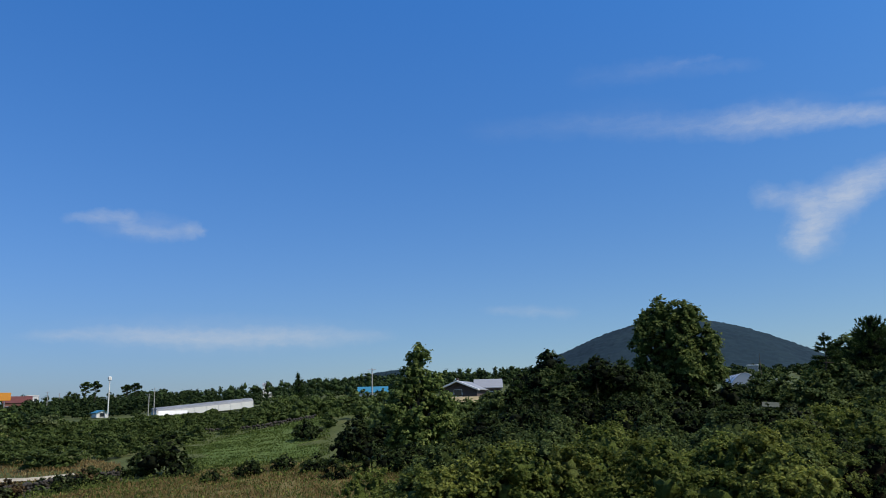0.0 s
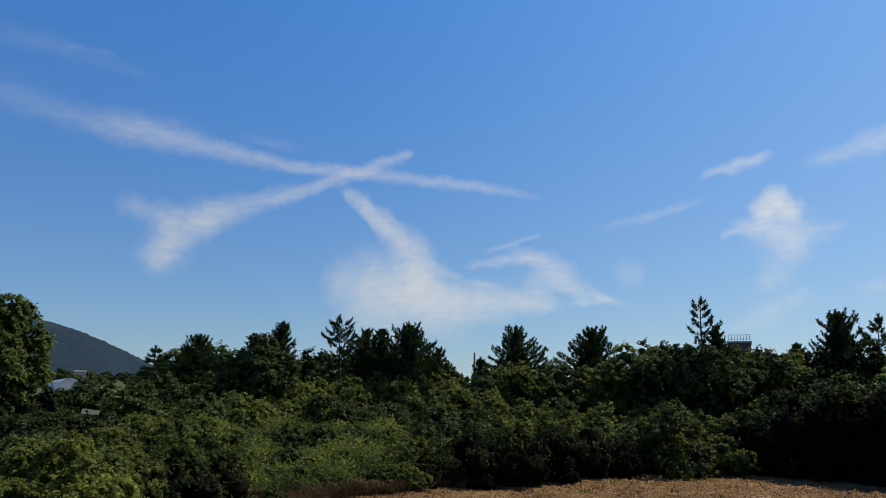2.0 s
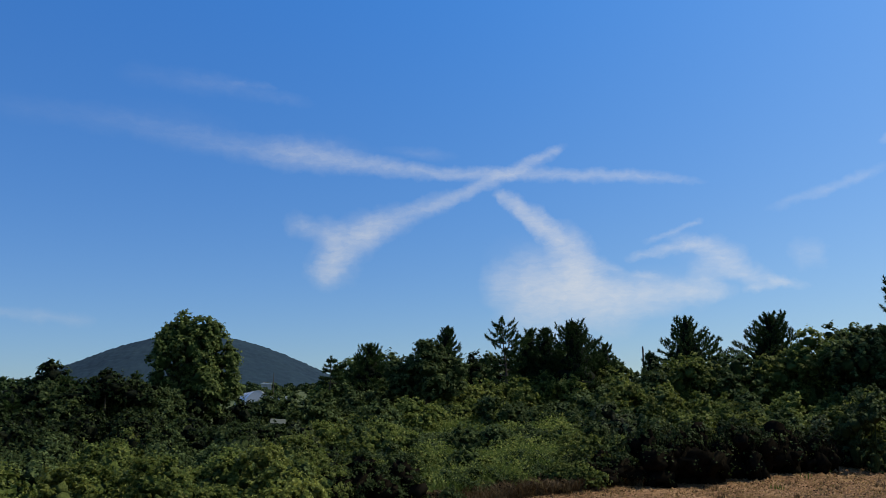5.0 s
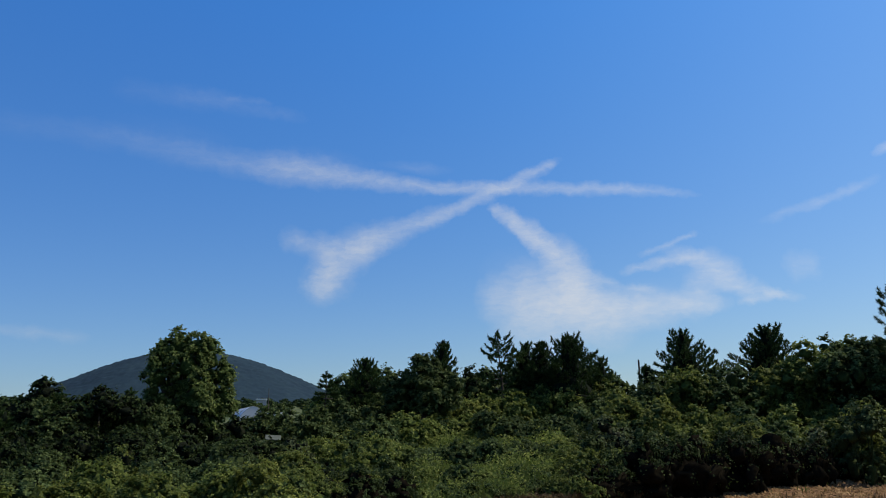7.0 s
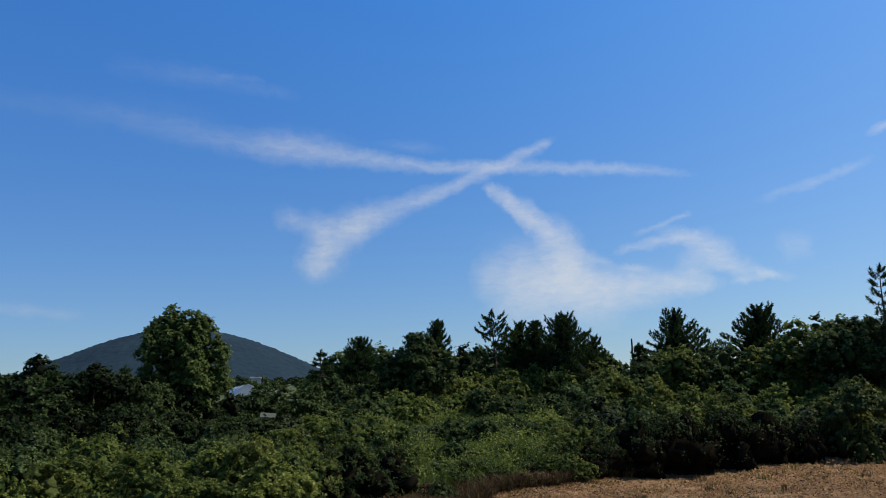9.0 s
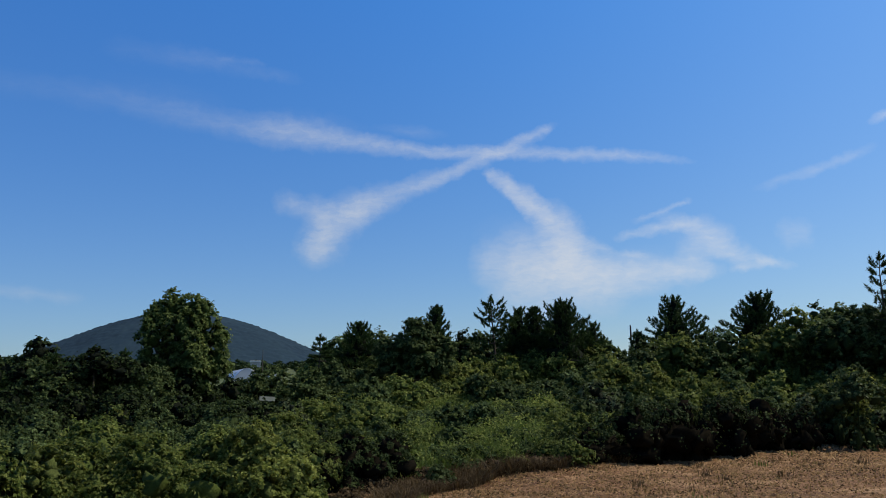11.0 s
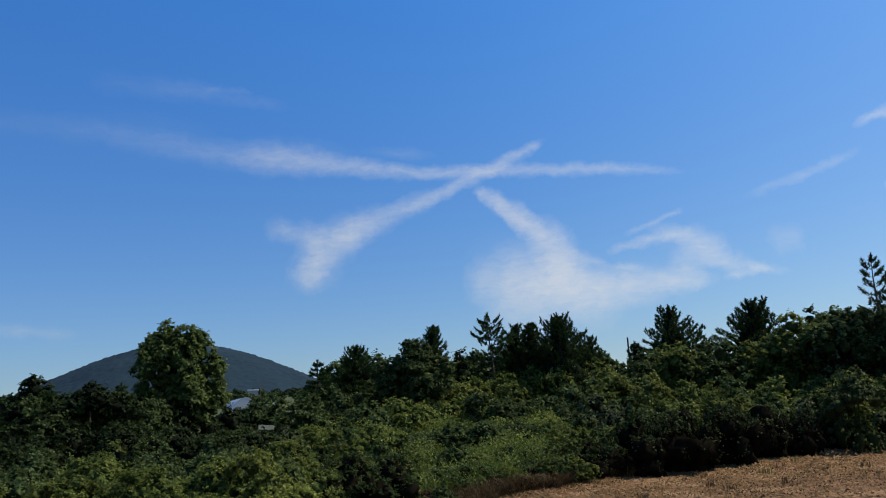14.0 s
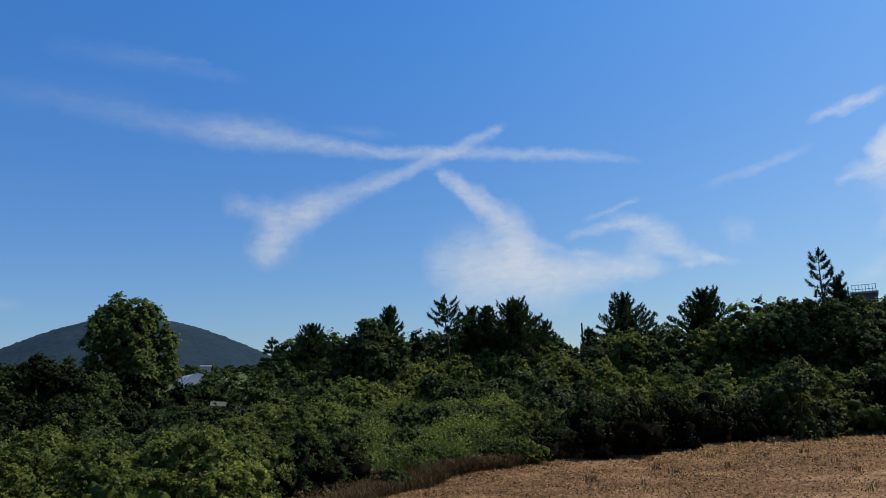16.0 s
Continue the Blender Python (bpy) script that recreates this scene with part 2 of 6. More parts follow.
veil.inputs[7].default_value = (1.3, 1.12, 0.95, 1)
sea = wn("ShaderNodeMapRange")
sea.interpolation_type = "SMOOTHSTEP"
wt.links.new(az_n, sea.inputs[0])
sea.inputs[1].default_value, sea.inputs[2].default_value = -15, -60
low_air = wmath("MULTIPLY", sea.outputs[0], wmath("MINIMUM", wmath("EXPONENT", wmath("MULTIPLY", el_n, -0.14)), 1.0))
dim = wn("ShaderNodeMix")
dim.data_type, dim.blend_type = "RGBA", "MULTIPLY"
wt.links.new(low_air, dim.inputs[0])
wt.links.new(veil.outputs[2], dim.inputs[6])
dim.inputs[7].default_value = (0.55, 0.64, 0.86, 1)
mixc = wn("ShaderNodeMix")
mixc.data_type = "RGBA"
wt.links.new(cover, mixc.inputs[0])
wt.links.new(dim.outputs[2], mixc.inputs[6])
# clouds whiter and brighter towards the sun
white = wn("ShaderNodeMix")
white.data_type = "RGBA"
wt.links.new(glare.outputs[0], white.inputs[0])
white.inputs[6].default_value = (6.0, 6.4, 6.9, 1)
white.inputs[7].default_value = (8.4, 8.6, 8.9, 1)
wt.links.new(white.outputs[2], mixc.inputs[7])
back = wn("ShaderNodeBackground")
back.inputs[1].default_value = 0.094
wt.links.new(mixc.outputs[2], back.inputs[0])
wout = wn("ShaderNodeOutputWorld")
wt.links.new(back.outputs[0], wout.inputs[0])

sun = new("sun", bpy.data.lights.new("sun", "SUN"))
sun.data.energy = 4.4
sun.data.angle = radians(0.53)
sun.data.color = (1.0, 0.92, 0.78)
sun_way = Vector((math.sin(radians(SUN_AZ)) * math.cos(radians(SUN_EL)), math.cos(radians(SUN_AZ)) * math.cos(radians(SUN_EL)), math.sin(radians(SUN_EL))))
sun.matrix_world = look(sun_way * 200, (0, 0, 0))

# ---- materials ----


def material(name):
    m = bpy.data.materials.new(name)
    m.use_nodes = True
    nt = m.node_tree
    b = nt.nodes["Principled BSDF"]
    return m, nt, b


def ramp(nt, fac, stops):
    r = nt.nodes.new("ShaderNodeValToRGB")
    e = r.color_ramp.elements
    while len(e) < len(stops):
        e.new(0.5)
    for i, (p, c) in enumerate(stops):
        e[i].position = p
        e[i].color = (*c, 1)
    nt.links.new(fac, r.inputs[0])
    return r.outputs[0]


def noise_tex(nt, scale, detail=4, rough=0.6, coords="Object", stretch=None):
    tc = nt.nodes.new("ShaderNodeTexCoord")
    src = tc.outputs[coords]
    if stretch:
        mp = nt.nodes.new("ShaderNodeMapping")
        mp.inputs["Scale"].default_value = stretch
        nt.links.new(src, mp.inputs[0])
        src = mp.outputs[0]
    n = nt.nodes.new("ShaderNodeTexNoise")
    n.inputs["Scale"].default_value = scale
    n.inputs["Detail"].default_value = detail
    n.inputs["Roughness"].default_value = rough
    nt.links.new(src, n.inputs["Vector"])
    return n.outputs[0]


def mixed(nt, fac, a, b, blend="MIX"):
    m = nt.nodes.new("ShaderNodeMix")
    m.data_type, m.blend_type = "RGBA", blend
    for sock, v in ((m.inputs[0], fac), (m.inputs[6], a), (m.inputs[7], b)):
        if isinstance(v, (int, float)):
            sock.default_value = v
        elif isinstance(v, tuple):
            sock.default_value = (*v, 1)
        else:
            nt.links.new(v, sock)
    return m.outputs[2]


def bump(nt, b, height, strength=0.4, dist=0.05):
    n = nt.nodes.new("ShaderNodeBump")
    n.inputs["Strength"].default_value = strength
    n.inputs["Distance"].default_value = dist
    nt.links.new(height, n.inputs["Height"])
    nt.links.new(n.outputs[0], b.inputs["Normal"])


def leaf_material(name, dark, mid, light, rough=0.5, through=0.3):
    m, nt, b = material(name)
    geo = nt.nodes.new("ShaderNodeNewGeometry")
    info = nt.nodes.new("ShaderNodeObjectInfo")
    c = ramp(nt, geo.outputs["Random Per Island"], [(0.0, dark), (0.35, mid), (0.8, tuple(0.5 * (a + b) for a, b in zip(mid, light))), (0.93, light), (1.0, tuple(min(1, v * 1.3) for v in light))])
    patch = noise_tex(nt, 1.2, 3)
    c = mixed(nt, ramp(nt, patch, [(0.36, (0.5, 0.5, 0.5)), (0.47, (0, 0, 0))]), c, dark)
    c = mixed(nt, ramp(nt, patch, [(0.53, (0, 0, 0)), (0.66, (0.6, 0.6, 0.6))]), c, light)
    hsv = nt.nodes.new("ShaderNodeHueSaturation")
    ma = nt.nodes.new("ShaderNodeMapRange")
    nt.links.new(info.outputs["Random"], ma.inputs[0])
    ma.inputs[3].default_value, ma.inputs[4].default_value = 0.75, 1.25
    nt.links.new(ma.outputs[0], hsv.inputs["Value"])
    nt.links.new(c, hsv.inputs["Color"])
    nt.links.new(hsv.outputs[0], b.inputs["Base Color"])
    b.inputs["Roughness"].default_value = rough
    b.inputs["Specular IOR Level"].default_value = 0.05
    tr = nt.nodes.new("ShaderNodeBsdfTranslucent")
    nt.links.new(hsv.outputs[0], tr.inputs[0])
    mx = nt.nodes.new("ShaderNodeMixShader")
    mx.inputs[0].default_value = through
    nt.links.new(b.outputs[0], mx.inputs[1])
    nt.links.new(tr.outputs[0], mx.inputs[2])
    nt.links.new(mx.outputs[0], nt.nodes["Material Output"].inputs[0])
    return m


def plain(name, c, rough=0.7, metal=0.0, vary=0.25, scale=3.0, stretch=None, bumpy=0.2, dirt=None):
    """A surface of one colour with stains and grain at two scales."""
    m, nt, b = material(name)
    n1 = noise_tex(nt, scale, 5, 0.6, "Object", stretch)
    n2 = noise_tex(nt, scale * 9, 3, 0.6, "Object", stretch)
    lo = tuple(v * (1 - vary) for v in c) if dirt is None else dirt
    col = mixed(nt, ramp(nt, n1, [(0.3, (0, 0, 0)), (0.7, (1, 1, 1))]), lo, c)
    col = mixed(nt, ramp(nt, n2, [(0.3, (0, 0, 0)), (0.75, (0.4, 0.4, 0.4))]), col, tuple(v * (1 - vary) for v in c))
    nt.links.new(col, b.inputs["Base Color"])
    b.inputs["Roughness"].default_value = rough
    b.inputs["Metallic"].default_value = metal
    bump(nt, b, n2, bumpy, 0.02)
    return m


def soil_material(name, dark, mid, light, s1=0.25, s2=4.0, bumpy=0.6, tight=0.17, fine=0.45):
    m, nt, b = material(name)
    n1 = noise_tex(nt, s1, 6, 0.65)
    n2 = noise_tex(nt, s2, 6, 0.7)
    c = ramp(nt, n1, [(0.32, dark), (0.5, mid), (0.68, light)])
    c = mixed(nt, fine, c, ramp(nt, n2, [(0.52 - tight, dark), (0.52, mid), (0.52 + tight, light)]))
    nt.links.new(c, b.inputs["Base Color"])
    b.inputs["Roughness"].default_value = 0.95
    b.inputs["Specular IOR Level"].default_value = 0.15
    bump(nt, b, n2, bumpy, 0.08)
    return m


LEAF = {
    "kudzu": leaf_material("kudzu_leaf", (0.046, 0.069, 0.013), (0.113, 0.147, 0.030), (0.221, 0.240, 0.065), 0.5, 0.5),
    "lime": leaf_material("lime_leaf", (0.08, 0.1, 0.018), (0.16, 0.185, 0.038), (0.27, 0.285, 0.075), 0.5, 0.5),
    "shrub": leaf_material("shrub_leaf", (0.029, 0.049, 0.016), (0.062, 0.091, 0.028), (0.118, 0.147, 0.049), 0.55, 0.3),
    "tree": leaf_material("tree_leaf", (0.046, 0.078, 0.020), (0.113, 0.162, 0.041), (0.227, 0.265, 0.080), 0.5, 0.35),
    "dark": leaf_material("evergreen_leaf", (0.013, 0.024, 0.007), (0.026, 0.040, 0.012), (0.049, 0.067, 0.019), 0.6, 0.2),
    "grey": leaf_material("grey_leaf", (0.036, 0.048, 0.017), (0.065, 0.083, 0.03), (0.125, 0.145, 0.068), 0.6, 0.2),
    "brown": leaf_material("withered_leaf", (0.055, 0.036, 0.017), (0.105, 0.07, 0.032), (0.18, 0.125, 0.062), 0.7, 0.2),
    "reed": leaf_material("reed_blade", (0.038, 0.062, 0.013), (0.076, 0.112, 0.022), (0.13, 0.16, 0.045), 0.6, 0.3),
    "straw": leaf_material("straw_blade", (0.16, 0.105, 0.04), (0.235, 0.16, 0.065), (0.32, 0.23, 0.1), 0.7, 0.5),
    "litter": leaf_material("dry_litter", (0.02, 0.013, 0.007), (0.045, 0.029, 0.014), (0.1, 0.07, 0.035), 0.8, 0.1),
    "needle": leaf_material("pine_needle", (0.015, 0.031, 0.01), (0.028, 0.052, 0.015), (0.058, 0.088, 0.024), 0.55, 0.2),
    "far": leaf_material("far_leaf", (0.014, 0.025, 0.009), (0.022, 0.037, 0.0125), (0.036, 0.055, 0.018), 0.6, 0.15),
    "scrub": leaf_material("scrub_leaf", (0.034, 0.052, 0.014), (0.056, 0.084, 0.021), (0.092, 0.12, 0.034), 0.6, 0.2),
}
# except the far two, leaf colours darkened to hold the shade inside crowns
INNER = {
    "lime": soil_material("lime_inner_shade", (0.035, 0.045, 0.01), (0.065, 0.08, 0.018), (0.1, 0.115, 0.03), 1.2, 7.0, 1.0),
    "kudzu": soil_material("kudzu_inner_shade", (0.03, 0.044, 0.009), (0.058, 0.08, 0.016), (0.09, 0.115, 0.025), 1.2, 7.0, 1.0),
    "shrub": soil_material("shrub_inner_shade", (0.012, 0.02, 0.005), (0.026, 0.04, 0.009), (0.045, 0.062, 0.015), 1.2, 7.0, 1.0),
    "tree": soil_material("tree_inner_shade", (0.016, 0.03, 0.006), (0.034, 0.055, 0.011), (0.055, 0.08, 0.018), 1.2, 7.0, 1.0),
    "dark": soil_material("evergreen_inner_shade", (0.0022, 0.0041, 0.0011), (0.0044, 0.0074, 0.0015), (0.0082, 0.0127, 0.0026), 1.2, 7.0, 1.0),
    "grey": soil_material("grey_inner_shade", (0.0059, 0.0074, 0.0030), (0.0104, 0.0127, 0.0052), (0.0186, 0.0216, 0.0104), 1.2, 7.0, 1.0),
    "brown": soil_material("withered_inner_shade", (0.0067, 0.0049, 0.0022), (0.0134, 0.0097, 0.0044), (0.0223, 0.0167, 0.0082), 1.2, 7.0, 1.0),
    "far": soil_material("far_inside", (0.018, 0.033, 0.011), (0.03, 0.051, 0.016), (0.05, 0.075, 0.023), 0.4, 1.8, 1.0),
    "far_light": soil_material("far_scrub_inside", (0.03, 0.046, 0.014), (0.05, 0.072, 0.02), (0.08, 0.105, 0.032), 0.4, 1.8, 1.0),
    "needle": soil_material("needle_inner_shade", (0.0024, 0.0054, 0.0018), (0.0048, 0.0090, 0.0030), (0.0084, 0.0144, 0.0048), 1.2, 7.0, 1.0),
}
BARK = plain("bark", (0.09, 0.07, 0.05), 0.9, vary=0.5, scale=6, bumpy=0.6)
# twigs coloured near black: the deep shade under bushes is in the colour
SHADE_TWIG = plain("shade_dark_twigs", (0.014, 0.012, 0.008), 0.95, vary=0.5, scale=5, bumpy=0.8)
FARTWIG = plain("far_twigs", (0.02, 0.034, 0.013), 0.95, vary=0.5, scale=2, bumpy=0.8)
FARTWIG.node_tree.nodes["Principled BSDF"].inputs["Specular IOR Level"].default_value = 0.0
SHADE_TWIG.node_tree.nodes["Principled BSDF"].inputs["Specular IOR Level"].default_value = 0.0


GROUND = soil_material("rough_grass", (0.035, 0.05, 0.015), (0.07, 0.085, 0.026), (0.12, 0.115, 0.045), 0.06, 1.4)
STUBBLE = soil_material("stubble_soil", (0.05, 0.023, 0.01), (0.16, 0.08, 0.034), (0.46, 0.29, 0.15), 0.16, 3.2, 1.0, 0.12, 0.5)
CLOD = soil_material("clod_soil", (0.05, 0.024, 0.01), (0.165, 0.092, 0.04), (0.34, 0.22, 0.105), 0.5, 6.0, 0.6, 0.12, 0.5)
DRY = soil_material("dry_grass", (0.15, 0.105, 0.045), (0.24, 0.185, 0.08), (0.3, 0.25, 0.12), 0.08, 1.8)
OLIVE = soil_material("olive_grass", (0.1, 0.085, 0.03), (0.15, 0.125, 0.045), (0.2, 0.165, 0.065), 0.15, 2.5)
GREEN = soil_material("green_meadow", (0.055, 0.085, 0.02), (0.08, 0.12, 0.028), (0.12, 0.15, 0.04), 0.1, 2.2)
TRACK = soil_material("pale_track", (0.33, 0.28, 0.2), (0.42, 0.37, 0.28), (0.5, 0.45, 0.36), 0.3, 3.0, 0.2)

# ---- helpers of the plan ----
rng = np.random.default_rng(7)


def polar(az, d):
    a = radians(az)
    return d * K * math.sin(a), d * K * math.cos(a)


G_D = np.array([0, 30, 36, 45, 55, 65, 80, 100, 130, 200, 400, 700, 1200, 2200, 6000.0])
G_AZ = []
G_Z = []


def profile(az, *z):
    G_AZ.append(az)
    G_Z.append(z)


profile(-180, 0, 0, 0, 0, 0, 0, 0, 0, 0, 0, 0, 0, 0, 0, 0)
profile(-100, 0, 0, 0, 0, 0, 0, 0, 0, 0, -1, -4, -9, -14, -18, -24)
profile(-78, 0, 0, 0, 0, 0, 0, 0, 0, 0, -0.5, -2, -6, -12, -17, -24)
profile(-62, 0, 0, 0, 0, 0, 0, 0, 0.3, 0.8, 2, 4, 5, 4, 0, -15)
profile(-47, 0, 0, 0, 0, 0, 0.2, 0.8, 1.6, 2.6, 3.8, 7, 12, 16, 20, 25)
profile(-35, 0, 0, 0, 0.1, 0.4, 0.9, 2, 3.2, 4, 5, 12, 24, 32, 45, 60)
profile(-20, 0, 0, 0, 0.5, 1, 2, 3.2, 4, 5, 8, 16, 26, 38, 55, 80)
profile(-6, 0, 0, 0, 1, 2.5, 3.4, 4, 4.5, 5.5, 8, 15, 26, 38, 55, 80)
profile(10, 0, 0, 0, 0.8, 2.4, 3.8, 4.6, 5.2, 6, 9, 16, 28, 40, 60, 80)
profile(25, 0, 0, 0, 0, 0.6, 2.4, 4, 5, 6, 9, 16, 28, 40, 60, 80)
profile(36, 0, 0, 0, 0, 0, 0, 1.8, 4, 6, 9, 16, 28, 40, 60, 80)
profile(50, 0, 0, 0, 0, 0, 0.3, 2, 3.5, 5, 8, 15, 26, 38, 58, 80)
profile(75, 0, 0, 0, 0, 0, 0.3, 2, 3.5, 5, 8, 15, 26, 38, 58, 80)
profile(110, 0, 0, 0, 0, 0, 0, 0, 0.5, 1, 2, 4, 8, 10, 12, 12)
profile(180, 0, 0, 0, 0, 0, 0, 0, 0, 0, 0, 0, 0, 0, 0, 0)
G_AZ, G_Z = np.array(G_AZ, float), np.array(G_Z, float)


def ground_at(x, y):
    """Heights of the land at points of the plan."""
    x, y = np.atleast_1d(np.asarray(x, float)), np.atleast_1d(np.asarray(y, float))
    az, d = np.degrees(np.arctan2(x, y)), np.hypot(x, y) / K
    i = np.clip(np.searchsorted(G_AZ, az) - 1, 0, len(G_AZ) - 2)
    f = (az - G_AZ[i]) / (G_AZ[i + 1] - G_AZ[i])
    f = f * f * (3 - 2 * f)
    j = np.clip(np.searchsorted(G_D, d) - 1, 0, len(G_D) - 2)
    g = np.clip((d - G_D[j]) / (G_D[j + 1] - G_D[j]), 0, 1)
    low = G_Z[i, j] * (1 - g) + G_Z[i, j + 1] * g
    high = G_Z[i + 1, j] * (1 - g) + G_Z[i + 1, j + 1] * g
    return K * (low * (1 - f) + high * f)


def gz(x, y):
    return float(ground_at(x, y)[0])


def make_mesh(name, verts, faces, mat, smooth=False):
    """A mesh from arrays: verts (n, 3) and faces, an (m, 3) or (m, 4) array."""
    verts, faces = np.asarray(verts, np.float32), np.asarray(faces, np.int32)
    me = bpy.data.meshes.new(name)
    k = faces.shape[1]
    me.vertices.add(len(verts))
    me.vertices.foreach_set("co", verts.ravel())
    me.loops.add(faces.size)
    me.loops.foreach_set("vertex_index", faces.ravel())
    me.polygons.add(len(faces))
    me.polygons.foreach_set("loop_start", np.arange(0, faces.size, k, dtype=np.int32))
    if smooth:
        me.polygons.foreach_set("use_smooth", np.ones(len(faces), bool))
    me.update(calc_edges=True)
    me.validate()
    me.materials.append(mat)
    return me


def part(name, data, mat=None, parent=None, label=""):
    """One mesh object under a thing or a part; data is a mesh or a bmesh."""
    if isinstance(data, bmesh.types.BMesh):
        me = bpy.data.meshes.new(name)
        data.to_mesh(me)
        data.free()
        data = me
        data.materials.append(mat)
    ob = new(name, data)
    if parent is not None:
        ob.parent = parent
    if label:
        tagged(ob, label)
    return ob


def thing(name, x, y, z, rz=0.0, label="", category="", group="", kind=""):
    e = new(name)
    e.matrix_basis = pose(x, y, z, 0, 0, rz)
    e.empty_display_size = 0.2
    return tagged(e, label, category, group, kind)


# ---- foliage ----


def unit(v):
    return v / np.maximum(np.linalg.norm(v, axis=1, keepdims=True), 1e-9)


def kites(pos, nor, size, aspect=0.6, droop=0.35, fold=0.12, r=rng, jitter=0.45):
    """Pointed leaves, folded along the rib: two triangles each."""
    n = len(pos)
    nor = unit(nor + r.normal(0, jitter, (n, 3)))
    way = unit(np.cross(nor, r.normal(0, 1, (n, 3))))
    way = unit(way + np.array([0, 0, -droop]))
    side = unit(np.cross(nor, way))
    up = unit(np.cross(way, side))
    s = np.asarray(size).reshape(-1, 1) * np.ones((n, 1))
    v = np.empty((n, 4, 3))
    v[:, 0] = pos - way * s * 0.5
    v[:, 1] = pos + side * s * aspect * 0.5 + up * s * fold - way * s * 0.06
    v[:, 2] = pos + way * s * 0.5 - up * s * fold * 0.6
    v[:, 3] = pos - side * s * aspect * 0.5 + up * s * fold - way * s * 0.06
    i = np.arange(n)[:, None] * 4
    f = np.concatenate([i + [0, 1, 2], i + [0, 2, 3]], 1).reshape(-1, 3)
    return v.reshape(-1, 3), f


def blades(pos, height, width, lean, r=rng):
    """Grass blades: a bent, pointed strip, two triangles each."""
    n = len(pos)
    a = r.uniform(0, 2 * np.pi, n)
    side = np.stack([np.cos(a), np.sin(a), 0 * a], 1)
    bend = np.stack([-np.sin(a), np.cos(a), 0 * a], 1) * (r.normal(0, 1, n) * lean)[:, None]
    h = np.asarray(height).reshape(-1, 1) * np.ones((n, 1))
    w = np.asarray(width).reshape(-1, 1) * np.ones((n, 1))
    z = np.array([0, 0, 1.0])
    v = np.empty((n, 4, 3))
    v[:, 0] = pos
    mid = pos + z * h * 0.5 + bend * h * 0.25
    v[:, 1] = mid - side * w * 0.6
    v[:, 2] = mid + side * w * 0.6
    v[:, 3] = pos + z * h * 0.94 + bend * h
    i = np.arange(n)[:, None] * 4
    f = np.concatenate([i + [0, 2, 1], i + [1, 2, 3]], 1).reshape(-1, 3)
    return v.reshape(-1, 3), f


def stack(parts):
    vs, fs, n = [], [], 0
    for v, f in parts:
        vs.append(v)
        fs.append(np.asarray(f) + n)
        n += len(v)
    return np.concatenate(vs), np.concatenate(fs)


def tube(pts, radii, sides=6):
    pts = np.asarray(pts, float)
    t = np.gradient(pts, axis=0)
    t = unit(t)
    ref = np.array([0.31, 0.95, 0.05])
    a = unit(np.cross(t, ref))
    b = unit(np.cross(t, a))
    ang = np.linspace(0, 2 * np.pi, sides, endpoint=False)
    v = (pts[:, None] + np.asarray(radii)[:, None, None] * (np.cos(ang)[None, :, None] * a[:, None] + np.sin(ang)[None, :, None] * b[:, None])).reshape(-1, 3)
    f = []
    for i in range(len(pts) - 1):
        for j in range(sides):
            p, q = i * sides + j, i * sides + (j + 1) % sides
            f += [(p, q, q + sides), (p, q + sides, p + sides)]
    return v, np.array(f)


def ball(sub):
    bm = bmesh.new()
    bmesh.ops.create_icosphere(bm, subdivisions=sub, radius=1)
    v = np.array([x.co[:] for x in bm.verts])
    f = np.array([[x.index for x in g.verts] for g in bm.faces])
    bm.free()
    return v, f


BALL1, BALL2 = ball(1), ball(2)
OCTA = (np.array([[1, 0, 0], [-1, 0, 0], [0, 1, 0], [0, -1, 0], [0, 0, 1], [0, 0, -1.0]]), np.array([[0, 2, 4], [2, 1, 4], [1, 3, 4], [3, 0, 4], [2, 0, 5], [1, 2, 5], [3, 1, 5], [0, 3, 5]]))


